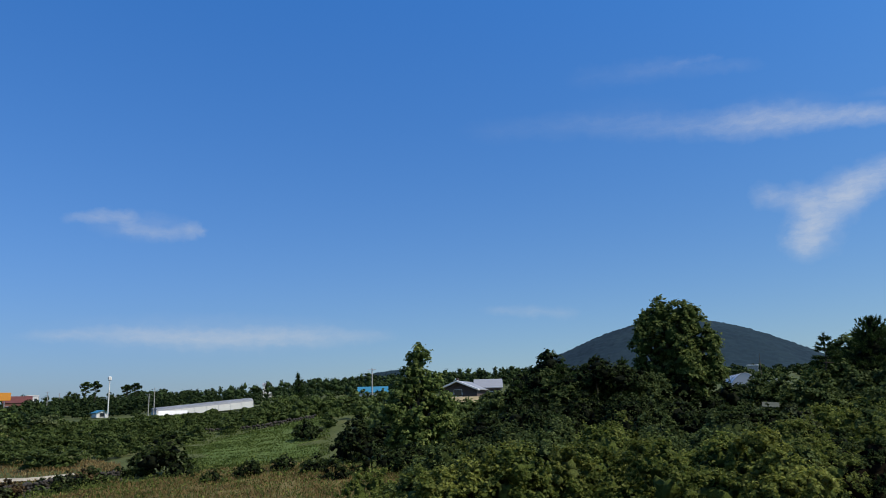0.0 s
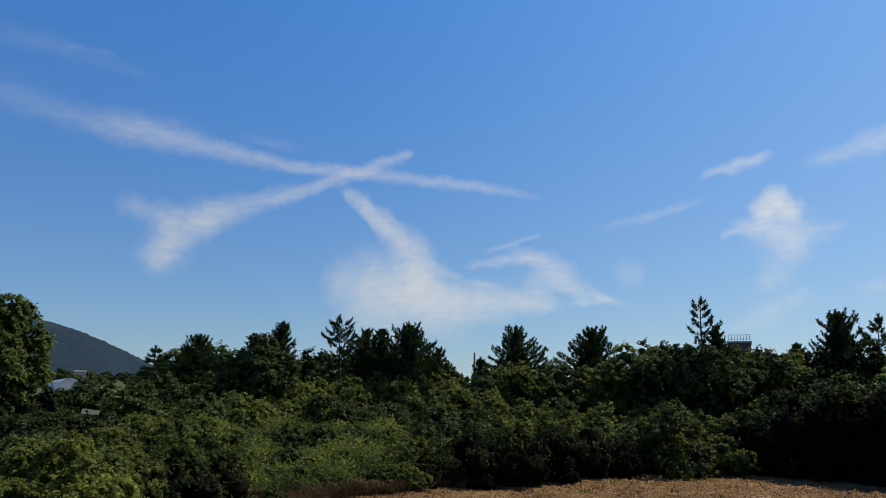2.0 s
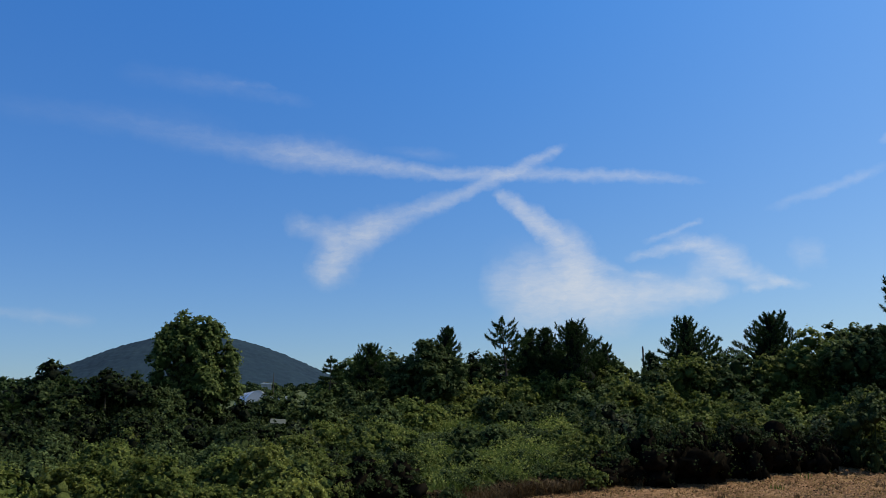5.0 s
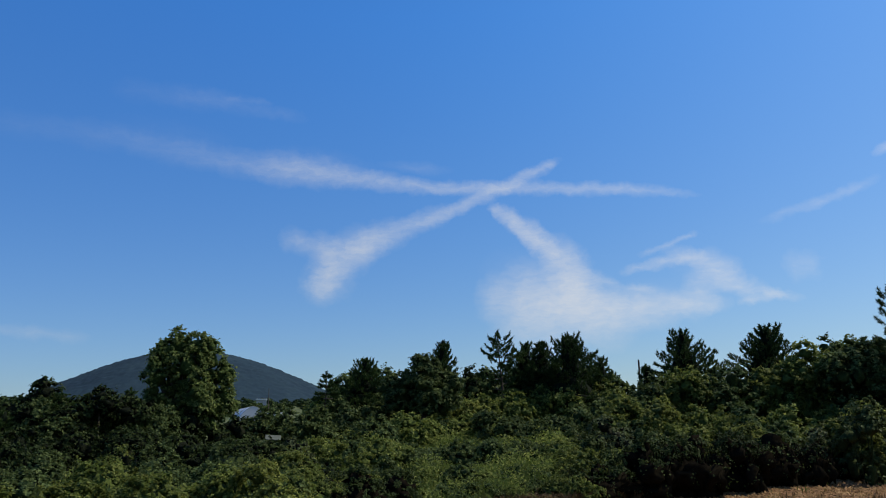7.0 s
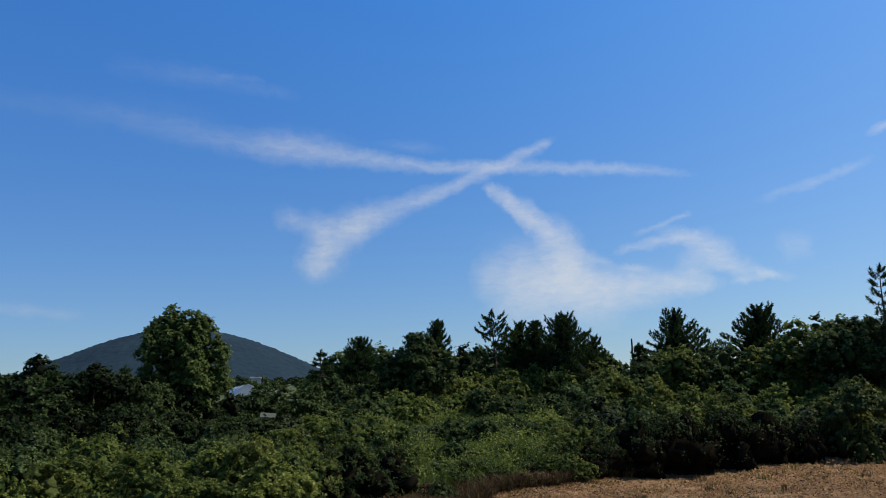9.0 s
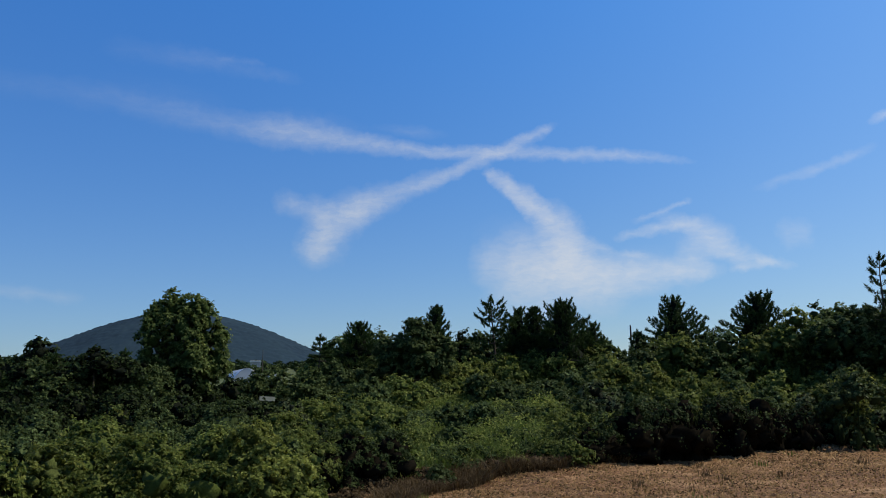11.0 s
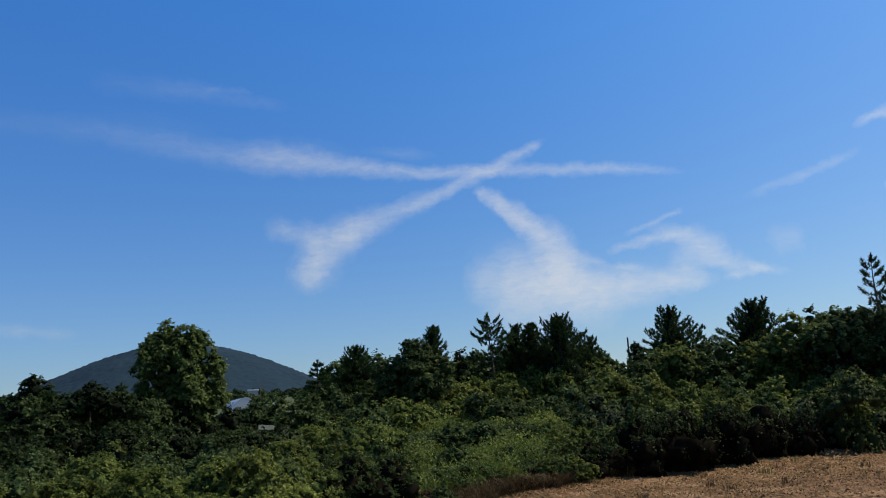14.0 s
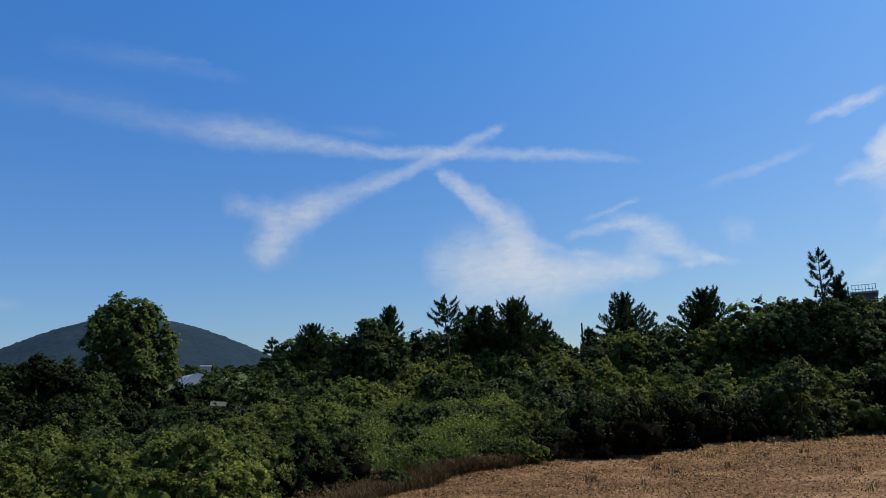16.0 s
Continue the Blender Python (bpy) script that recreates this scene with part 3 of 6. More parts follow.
def sprays(C, R, n, clump, r, low=-0.5, dense=0.62):
    """Leaf points of a crown made of lobes: leafy domes over the lobes' outsides, with gaps between."""
    w = R[:, 0] * (R[:, 2] + R[:, 0])
    size = np.minimum(clump, 0.7 * R.min(1))
    m = max(10, int(dense * (2 * np.pi * w / size ** 2).sum() / 3.4))
    k = r.choice(len(C), m * 3, p=w / w.sum())
    d = unit(r.normal(0, 1, (len(k), 3)))
    d[:, 2] = np.where(d[:, 2] < low, -d[:, 2], d[:, 2])
    c = C[k] + R[k] * d * r.uniform(0.82, 1.06, (len(k), 1))
    keep = c[:, 2] > 0.08
    for j, (a, q) in enumerate(zip(C, R)):
        keep &= ((((c - a) / q) ** 2).sum(1) > 0.72) | (k == j)
    c, d, k = c[keep][:m], d[keep][:m], k[keep][:m]
    axis = unit(0.8 * unit(d / R[k]) + np.array([0, 0, 0.7]) + r.normal(0, 0.18, d.shape))
    rc = size[k] * r.uniform(0.55, 1.4, len(c))
    share = rc ** 2 / (rc ** 2).sum()
    i = r.choice(len(c), n, p=share)
    # each dome is a tuft of arching sprigs with leaves along them
    ns = 8
    E = unit(r.normal(0, 1, (len(c), ns, 3)))
    dot = (E * axis[:, None]).sum(2, keepdims=True)
    E = E - np.where(dot < -0.1, 2 * dot, 0) * axis[:, None]
    E = unit(E - 0.35 * np.abs(dot) * axis[:, None]) * r.uniform(0.7, 1.45, (len(c), ns, 1))
    e = E[i, r.integers(0, ns, n)]
    t = r.uniform(0.35, 1.0, n) ** 0.7
    p = c[i] + rc[i, None] * (e * t[:, None] + r.normal(0, 0.1, (n, 3)))
    p[:, 2] -= 0.22 * rc[i] * t * t
    # lumps for the close-set leaves inside each dome, in shade-darkened inner colour
    bv, bf = OCTA
    v = c[:, None] + bv[None] * rc[:, None, None] * np.array([0.42, 0.42, 0.3]) * r.uniform(0.5, 1.4, (len(c), len(bv), 1)) - 0.12 * rc[:, None, None] * axis[:, None]
    f = (bf[None] + np.arange(len(c))[:, None, None] * len(bv)).reshape(-1, 3)
    return p, unit(0.45 * e + 0.8 * axis[i]), (v.reshape(-1, 3), f)


def lobes_for(w, h, n, r, base=0.0):
    """Lobes of a shrub of a width and height: a skirt to the ground and a knobbly, uneven top."""
    C, R = [], []
    for i in range(n):
        a = r.uniform(0, 6.283)
        q = math.sqrt(r.uniform(0, 1)) * 0.4
        rad = w * r.uniform(0.12, 0.22)
        top = h * (1 - 0.75 * q * q / 0.25 * 0.64) * r.uniform(0.72, 1.0)
        if h > 0.9 * w:
            rad, top = w * r.uniform(0.17, 0.26), h - w * (0.5 * q + r.uniform(0, 0.3))
        if i == 0:
            q, top = q * 0.4, h
        zr = max(rad * 0.75, min(h, w) * r.uniform(0.16, 0.3))
        zr = min(zr, top * 0.6)
        C.append((q * w * math.cos(a), q * w * math.sin(a), max(base, top - zr)))
        R.append((rad, rad * r.uniform(0.8, 1.25), zr))
    for i in range(max(4, n // 2)):
        a = 6.283 * i / max(4, n // 2) + r.uniform(-0.4, 0.4)
        q = r.uniform(0.2, 0.36) * w
        rad = w * r.uniform(0.14, 0.2)
        C.append((q * math.cos(a), q * math.sin(a), h * r.uniform(0.1, 0.42)))
        R.append((rad, rad, h * r.uniform(0.2, 0.34)))
    return np.array(C), np.array(R)


def core_mesh(name, C, R, scale, r, stems=3, mat=None, mass=None):
    parts = []
    bv, bf = BALL1 if len(C) > 30 else BALL2
    for k, (c, q) in enumerate(zip(C, R)):
        v = c + bv * q * scale * r.uniform(0.45 if mat else 0.3, 1.35 if mat else 1.5, (len(bv), 1))
        v[:, 2] = np.maximum(v[:, 2], -0.1)
        parts.append((v, bf))
        if k < stems:
            p = np.linspace([c[0] * 0.3, c[1] * 0.3, -0.2], c, 4)
            parts.append(tube(p, np.linspace(0.05, 0.02, 4) * (1 + q[0] * 0.5), 5))
    v, f = stack(parts)
    if mass is not None:
        v, f = stack([(v, f), mass])
    return make_mesh(name, v, f, mat or SHADE_TWIG)


def leaf_size(d):
    return max(0.115, 0.0031 * d * K) * (1.0 if d < 55 else 1.2)


def shrub(az, d, w, h, kind, label, category="shrub", group="", n=11, cover=0.9, sink=0.15, size=None, fine=1.0, overhang=0.0):
    """A leafy bush whose foliage hides its stems down to the ground."""
    x, y = polar(az, d)
    r = np.random.default_rng(int(abs(az) * 1000 + d * 31) % 99991)
    e = thing("shrub", x, y, gz(x, y) - sink, r.uniform(0, 360), label, category, group)
    C, R = lobes_for(w, h + sink, n, r)
    s = (size or leaf_size(d)) * fine
    area = 1.7 * w * min(h, 6.5) + 0.9 * w * w
    count = int(min(13000, (1.25 if d < 32 else 1.0) * cover * area / (0.33 * s * s)))
    p, q, mass = sprays(C, R, count, max(0.34, 0.0085 * d * K), r)
    top = h * overhang * (0.75 + 0.25 * np.sin(p[:, 0] * 1.7) * np.cos(p[:, 1] * 1.3))
    if h > 3.5 and not overhang:
        # sparse below, where the neighbours shade it
        top = 0.3 * h
    keep = (p[:, 2] > top) | (r.uniform(0, 1, len(p)) < (0.07 if overhang > 0.8 else 0.36 if h > 5 else 0.7))
    p, q = p[keep], q[keep]
    v, f = kites(p, q, s * r.uniform(0.6, 1.35, len(p)), 0.7, r=r, jitter=0.3)
    part("foliage", make_mesh("foliage", v, f, LEAF[kind]), parent=e)
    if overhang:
        # near-black twig lumps below the leaf canopy stand in for its deep shade
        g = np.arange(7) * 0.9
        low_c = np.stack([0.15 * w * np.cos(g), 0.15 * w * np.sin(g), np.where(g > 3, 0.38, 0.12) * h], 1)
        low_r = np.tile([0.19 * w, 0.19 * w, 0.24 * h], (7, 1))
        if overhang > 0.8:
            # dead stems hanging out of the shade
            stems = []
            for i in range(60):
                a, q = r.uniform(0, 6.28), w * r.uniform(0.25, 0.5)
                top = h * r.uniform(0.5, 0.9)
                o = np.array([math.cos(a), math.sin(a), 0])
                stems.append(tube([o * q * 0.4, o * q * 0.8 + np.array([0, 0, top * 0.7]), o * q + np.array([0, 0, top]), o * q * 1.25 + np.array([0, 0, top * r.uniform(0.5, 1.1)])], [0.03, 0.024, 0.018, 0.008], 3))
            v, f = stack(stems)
            tagged(part("dead_stem", make_mesh("dead_stem", v, f, SHADE_TWIG), parent=e), kind="stuff")
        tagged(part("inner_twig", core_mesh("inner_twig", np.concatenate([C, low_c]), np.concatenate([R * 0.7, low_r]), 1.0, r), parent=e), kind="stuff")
    else:
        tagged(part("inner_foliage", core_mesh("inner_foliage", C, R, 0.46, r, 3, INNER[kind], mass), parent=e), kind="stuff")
    return e


def height_for(az, d, el):
    """How tall a thing at (az, d) must be for its top to show at an elevation."""
    x, y = polar(az, d)
    return EYE + d * K * math.tan(radians(el)) - gz(x, y)


def row(az0, az1, d0, d1, width, tops, kinds, label, group, seed, step=0.5, jitter=0.45, fine=1.0, depth=1.5, overhang=0.0):
    """A belt of bushes from one azimuth to another whose tops follow the given elevations."""
    r = np.random.default_rng(seed)
    ta, te = [t[0] for t in tops], [t[1] for t in tops]
    az = az0
    while az <= az1:
        f = (az - az0) / max(1e-6, az1 - az0)
        d = (field_edge(az) + d0 if d1 is None else d0 + (d1 - d0) * f) + r.uniform(-depth, depth)
        w = width * r.uniform(0.75, 1.3)
        el = float(np.interp(az, ta, te)) + r.uniform(-jitter, jitter * 0.4)
        h = max(0.6, height_for(az, d, el))
        kind = kinds[int(r.integers(len(kinds)))]
        shrub(az, d, w, h, kind, LABELS[kind] + label, "shrub", group, n=int(r.integers(9, 15)), fine=fine, overhang=overhang if overhang > 0.5 else 0.0)
        az += math.degrees(w * step / (d * K))


LABELS = {
    "kudzu": "bright green vine-covered leafy shrub ",
    "shrub": "mid green dense leafy shrub ",
    "dark": "dark green evergreen leafy shrub ",
    "grey": "grey-green small-leaved shrub ",
    "brown": "withered brown dry shrub ",
}


def broadleaf(az, d, wide, top_el, kind, label, trunk_h, lobes, group="", cover=1.3, core=0.72, fine=1.0, slim=1.0):
    """A tree with trunk, limbs and a crown; lobes: (dx, dy, z, radius, radius up) in metres."""
    x, y = polar(az, d)
    r = np.random.default_rng(int(abs(az) * 977 + d * 13) % 99991)
    e = thing("tree", x, y, gz(x, y) - 0.1, -az, label, "tree", group)
    C = np.array([l[:3] for l in lobes], float)
    R = np.array([(l[3], l[3], l[4]) for l in lobes], float)
    sub_c, sub_r = [C], [R * 0.8]
    for _ in range(4):
        n = unit(r.normal(0, 1, C.shape))
        sub_c.append(C + n * R * 0.72)
        sub_r.append(R * r.uniform(0.32, 0.5, (len(R), 1)))
    C, R = np.concatenate(sub_c), np.concatenate(sub_r)
    h = height_for(az, d, top_el)
    fz = h / (C[:, 2] + R[:, 2]).max()
    fx = wide / ((C[:, 0] + R[:, 0]).max() - (C[:, 0] - R[:, 0]).min())
    C, R, trunk_h = C * np.array([fx, fx, fz]), R * np.array([fx, fx, fz]), trunk_h * fz
    s = leaf_size(d) * fine
    area = (4 * np.pi * R[:, 0] * R[:, 2]).sum() * 0.42
    p, q, mass = sprays(C, R, int(min(26000, cover * area / (0.33 * s * s))), max(0.36, 0.0075 * d * K), r, low=-0.9, dense=1.0)
    v, f = kites(p, q, s * r.uniform(0.6, 1.4, len(p)), 0.7, r=r, jitter=0.3)
    part("crown", make_mesh("crown", v, f, LEAF[kind]), parent=e)
    tr = (0.028 * h + 0.03) * slim
    zt = np.linspace(-0.2, trunk_h, 5)
    pts = np.stack([0.06 * np.sin(zt * 1.3), 0.05 * np.cos(zt * 1.7), zt], 1)
    v, f = tube(pts, tr * np.array([1.5, 1.1, 1.0, 0.9, 0.8]), 8)
    part("trunk", make_mesh("trunk", v, f, BARK, True), parent=e)
    limbs = []
    for c in C[:len(lobes)]:
        a = pts[-1] * 0.9
        mid = (a + c) / 2 + np.array([0, 0, -0.15])
        limbs.append(tube(np.array([a, mid, c]), tr * np.array([0.6, 0.4, 0.15]), 6))
    v, f = stack(limbs)
    part("limbwork", make_mesh("limbwork", v, f, BARK, True), parent=e)
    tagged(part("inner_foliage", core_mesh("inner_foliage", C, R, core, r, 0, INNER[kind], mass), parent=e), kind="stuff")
    return e


def pine(az, d, w, h, label, sparse=0.0, bare=0.25, group="pines behind the hedge", tilt=0.0, fine=1.0, flat=0.0):
    """A pine: tapered trunk, whorls of rising branches and tufts of needles."""
    x, y = polar(az, d)
    r = np.random.default_rng(int(abs(az) * 773 + d * 7) % 99991)
    e = thing("pine_tree", x, y, gz(x, y) - 0.1, r.uniform(0, 360), label, "pine tree", group)
    zt = np.linspace(0, h, 9)
    sway = np.stack([0.15 * np.sin(zt * 0.5 + az) + tilt * (zt / h) ** 2, 0.15 * np.cos(zt * 0.6 + az), zt], 1)
    sway[:, :2] -= sway[0, :2]
    tr = 0.016 * h + 0.03
    v, f = tube(sway, np.linspace(tr, 0.02, 9), 7)
    part("trunk", make_mesh("trunk", v, f, BARK, True), parent=e)
    twigs, pos, way = [], [], []
    z = bare * h
    gap = max(0.3, 0.0055 * d * K)
    up = np.array([0, 0, 1.0])
    while z < h * 0.98:
        u = (z / h - bare) / (1 - bare)
        reach = w * 0.5 * (1 - u) ** 0.75 * (0.6 + 0.4 * min(1, u * 4)) * r.uniform(0.75, 1.25) + 0.1
        base = np.array([np.interp(z, zt, sway[:, i]) for i in range(3)])
        k = int(r.integers(4, 7))
        a0 = r.uniform(0, 6.28)
        for j in range(k):
            if r.uniform() < sparse:
                continue
            a = a0 + j * 6.283 / k + r.uniform(-0.3, 0.3)
            L = reach * (r.uniform(0.4, 1.2) if sparse > 0.25 else r.uniform(0.7, 1.08))
            rise = (0.1 + 0.75 * u) * (1 - flat) + r.uniform(-0.1, 0.2)
            out = np.array([math.cos(a), math.sin(a), 0])
            perp = np.array([-out[1], out[0], 0])
            q = np.linspace(0, 1, 4)[:, None]
            line = base + out * L * q + up * (L * rise * q ** 1.7)
            twigs.append(tube(line, np.linspace(0.022 + 0.012 * L, 0.008, 4), 4))
            m = max(2, int(L / gap) + 1)
            for t in range(m):
                g = 1 - 0.72 * t / m
                c = base + out * L * g + up * (L * rise * g ** 1.7)
                ends = [c]
                for sd in (-1, 1):
                    if t and r.uniform() < 0.85:
                        ends.append(c + perp * sd * L * 0.42 * (1.15 - g) * r.uniform(0.7, 1.2) + out * 0.12 * L + up * r.uniform(-0.05, 0.15))
                for c in ends:
                    pos.append(c)
                    way.append(out * (0.45 + flat) + up * (0.8 + 0.4 * u) + r.normal(0, 0.22, 3))
        z += max(gap * 1.15, 0.05 * h) * r.uniform(0.75, 1.25)
    for q in range(3):
        pos.append(sway[-1] - np.array([0, 0, 0.15 * q]))
        way.append(up)
    if twigs:
        v, f = stack(twigs)
        tagged(part("branchwork", make_mesh("branchwork", v, f, BARK), parent=e), kind="stuff")
    if sparse < 0.2:
        # lumps round the trunk whose darkened needle colour holds the crown's inner shade
        bv, bf = BALL2
        inside = []
        for u in np.linspace(0.03, 0.88, 9):
            zc = (bare + u * (1 - bare)) * h
            base = np.array([np.interp(zc, zt, sway[:, i]) for i in range(3)])
            rad = w * 0.25 * (1 - u) ** 0.8 + 0.08
            inside.append((base + bv * np.array([rad, rad, 0.09 * h]) * r.uniform(0.55, 1.3, (len(bv), 1)), bf))
        v, f = stack(inside)
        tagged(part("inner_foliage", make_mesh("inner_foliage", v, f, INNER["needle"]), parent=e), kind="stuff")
    pos, way = np.array(pos), unit(np.array(way))
    per = 25 if d < 100 else 14
    P = np.repeat(pos, per, 0)
    W0 = np.repeat(way, per, 0)
    W = unit(0.75 * W0 + r.normal(0, 0.55, (len(P), 3)))
    s = max(0.24, 0.0047 * d * K) * fine * r.uniform(0.7, 1.15, (len(P), 1))
    P = P + W0 * s * r.uniform(-0.55, 0.35, (len(P), 1))
    side = unit(np.cross(W, r.normal(0, 1, (len(P), 3)))) * s * 0.11
    V = np.stack([P - side, P + side, P + W * s * 0.8], 1).reshape(-1, 3)
    part("needles", make_mesh("needles", V, np.arange(len(V)).reshape(-1, 3), LEAF["needle"]), parent=e)
    return e


def patch(name, edge, mat, lift, label, rows=40, cols=60):
    """A field laid on the land: edge gives, for a fraction across, azimuth and near and far distance."""
    v = []
    for i in range(cols + 1):
        az, near, far = edge(i / cols)
        for j in range(rows + 1):
            d = near + (far - near) * (j / rows) ** 1.0
            x, y = polar(az, d)
            v.append((x, y, lift))
    v = np.array(v)
    v[:, 2] += ground_at(v[:, 0], v[:, 1])
    i, j = np.meshgrid(np.arange(cols), np.arange(rows), indexing="ij")
    a = (i * (rows + 1) + j).ravel()
    f = np.stack([a, a + 1, a + rows + 2, a + rows + 1], 1)
    ob = new(name, make_mesh(name, v, f, mat, True))
    return tagged(ob, label, name.replace("_", " "), kind="structure")


# ---- land ----
ring = np.concatenate([np.linspace(0.001, 110, 120), np.geomspace(112, 4800, 60)])
turn = np.radians(np.concatenate([np.arange(-180, -90, 3.0), np.arange(-90, 80, 0.75), np.arange(80, 180, 3.0)]))
TT, RR = np.meshgrid(turn, ring, indexing="ij")
GX, GY = (RR * np.sin(TT)).ravel() + 1.3, (RR * np.cos(TT)).ravel() - 0.9
bumps = 0.12 * np.sin(GX * 0.31 + 1) * np.sin(GY * 0.27) + 0.07 * np.sin(GX * 0.83) * np.cos(GY * 0.71)
GZ = ground_at(GX, GY) + np.where(RR.ravel() > 8, bumps, 0) * np.clip((RR.ravel() - 40) / 40, 0, 1)
nt_, nr_ = len(turn), len(ring)
i, j = np.meshgrid(np.arange(nt_), np.arange(nr_ - 1), indexing="ij")
i, j = i.ravel(), j.ravel()
i2 = (i + 1) % nt_
faces = np.stack([i * nr_ + j, i * nr_ + j + 1, i2 * nr_ + j + 1, i2 * nr_ + j], 1)
faces = faces[:, ::-1]
ground = new("ground", make_mesh("ground", np.stack([GX, GY, GZ - np.where((GX > -0.2 * GY) & (GY > 4) & (RR.ravel() < 100), 0.14, 0.02)], 1), faces, GROUND, True))
tagged(ground, "rough green and straw-coloured grassland rising inland", "ground", kind="structure")

F_AZ = [-12, -6, -2, 2.7, 8.4, 15.4, 18.3, 22.5, 26, 29, 31, 33, 35, 38, 45, 53, 61, 68, 75, 82]
F_D = [7, 15, 24, 33, 38.5, 43.5, 45.5, 47.5, 50.5, 53.5, 57.5, 61.5, 65, 66.5, 61, 55.5, 54, 61, 63, 62]


def field_edge(az):
    return float(np.interp(az, F_AZ, F_D)) + 0.5 * math.sin(az * 2.1) + 0.25 * math.sin(az * 5.3)


patch("stubble_field", lambda u: (-12 + 94 * u, 5.0 + 1.5 * math.sin(u * 9), field_edge(-12 + 94 * u) + 7.0), STUBBLE, 0.02,
      "bare brown harvested field with straw stubble", 60, 140)
patch("straw_field", lambda u: (-90 + 30 * u, 20.0, float(np.interp(-90 + 30 * u, [-90, -66, -63, -60], [76, 72, 60, 50]))), DRY, 0.06, "dry straw-coloured grass field behind low stone walls")
patch("hay_field", lambda u: (-69 + 11.2 * u, 92 + 24 * u - 6 * math.sin(u * 3.1), 97 + 52 * u), DRY, 0.08, "mown yellow hay field below the woods")
patch("meadow", lambda u: (-46.8 + 8 * u, 63, 84 + 22 * u), GREEN, 0.07, "bright green grass meadow between bushes")

patch("dry_grassland", lambda u: (-63 + 32 * u, 18.0, float(np.interp(-63 + 32 * u, [-63, -60, -52, -46, -41, -36, -31], [41, 46, 53, 61, 61, 55, 50]))), OLIVE, 0.03, "dry olive grassland between thicket and stone wall")

T_AZ = [(-54.3, 62.0), (-56.5, 60.5), (-58.7, 60.8), (-60.6, 62.5), (-62.2, 66.5), (-63.4, 72.0), (-63.4, 78.0), (-62.0, 85.0), (-59.5, 92.0)]


def track():
    pts = []
    for k in range(len(T_AZ) - 1):
        for u in np.linspace(0, 1, 8, endpoint=False):
            a = T_AZ[k][0] * (1 - u) + T_AZ[k + 1][0] * u
            d = T_AZ[k][1] * (1 - u) + T_AZ[k + 1][1] * u
            pts.append(polar(a, d))
    p = np.array(pts)
    t = np.gradient(p, axis=0)
    t /= np.linalg.norm(t, axis=1)[:, None]
    n = np.stack([-t[:, 1], t[:, 0]], 1)
    v = []
    for q in np.linspace(-1.5, 1.5, 7):
        e = p + n * (q + 0.12 * np.sin(np.arange(len(p)) * 1.3 + q))[:, None]
        v.append(np.concatenate([e, (ground_at(e[:, 0], e[:, 1]) + 0.11 - 0.02 * abs(q))[:, None]], 1))
    v = np.concatenate(v)
    m = len(p)
    a = np.array([k * m + i for k in range(6) for i in range(m - 1)])
    f = np.stack([a, a + 1, a + m + 1, a + m], 1)
    tagged(new("road", make_mesh("road", v, f, TRACK, True)), "pale dusty farm track curving between walls and bushes", "track", kind="structure")


track()

# ---- hills ----


def hill(name, az, d, half, tall, label, mat, sharp=1.4, lean=0.0, rough=2.5, bumpsize=7.0, steps=150, base_el=0.0):
    """A wooded cone or ridge: half its width and its height in metres."""
    x, y = polar(az, d)
    n = steps
    u, v = np.meshgrid(np.linspace(-1, 1, n), np.linspace(-1, 1, n), indexing="ij")
    rr = np.sqrt(u ** 2 + v ** 2)
    shape = np.cos(np.clip(rr + lean * u * (1 - rr), 0, 1) * np.pi / 2) ** sharp
    r = np.random.default_rng(int(abs(az) * 10) + 5)
    tex = r.uniform(0, 1, (n, n)) * 0.6 + r.uniform(0, 1, (n, n)) ** 3
    z = shape * tall + tex * rough * np.clip((1 - rr) * 6, 0, 1)
    a = radians(az)
    X = x + half * (u * math.cos(a) + v * math.sin(a))
    Y = y + half * (-u * math.sin(a) + v * math.cos(a))
    Z = z + gz(x, y) - 6
    i, j = np.meshgrid(np.arange(n - 1), np.arange(n - 1), indexing="ij")
    q = (i * n + j).ravel()
    f = np.stack([q, q + n, q + n + 1, q + 1], 1)
    ob = new(name, make_mesh(name, np.stack([X.ravel(), Y.ravel(), Z.ravel()], 1), f, mat))
    return tagged(ob, label, "hill", kind="structure")


# blue of the air haze is put into the woods' base colour
HAZED_HILLWOOD = soil_material("hazed_hill_woods", (0.009, 0.021, 0.033), (0.013, 0.029, 0.042), (0.02, 0.04, 0.052), 0.012, 0.09, 1.0)
# far slopes painted pale blue to carry the haze of distance
HAZED_FARHILL = soil_material("hazed_far_hill", (0.12, 0.2, 0.33), (0.14, 0.22, 0.36), (0.16, 0.24, 0.38), 0.004, 0.03, 0.3)
hill("wooded_hill", -12.85, 1400, 345, 112, "dark wooded volcanic hill with a rounded top", HAZED_HILLWOOD, 1.25)
hill("far_mountain", 54.3, 3700, 420, 270, "haze-blue distant mountain top", HAZED_FARHILL, 1.2, rough=4, steps=60)
hill("far_mountain", 66.2, 3800, 300, 195, "haze-blue distant low mountain", HAZED_FARHILL, 1.2, rough=4, steps=60)
hill("wooded_ridge", -33.0, 760, 70, 17, "dark wooded ridge at the foot of the hill", HAZED_HILLWOOD, 1.0, rough=2.5, steps=90)

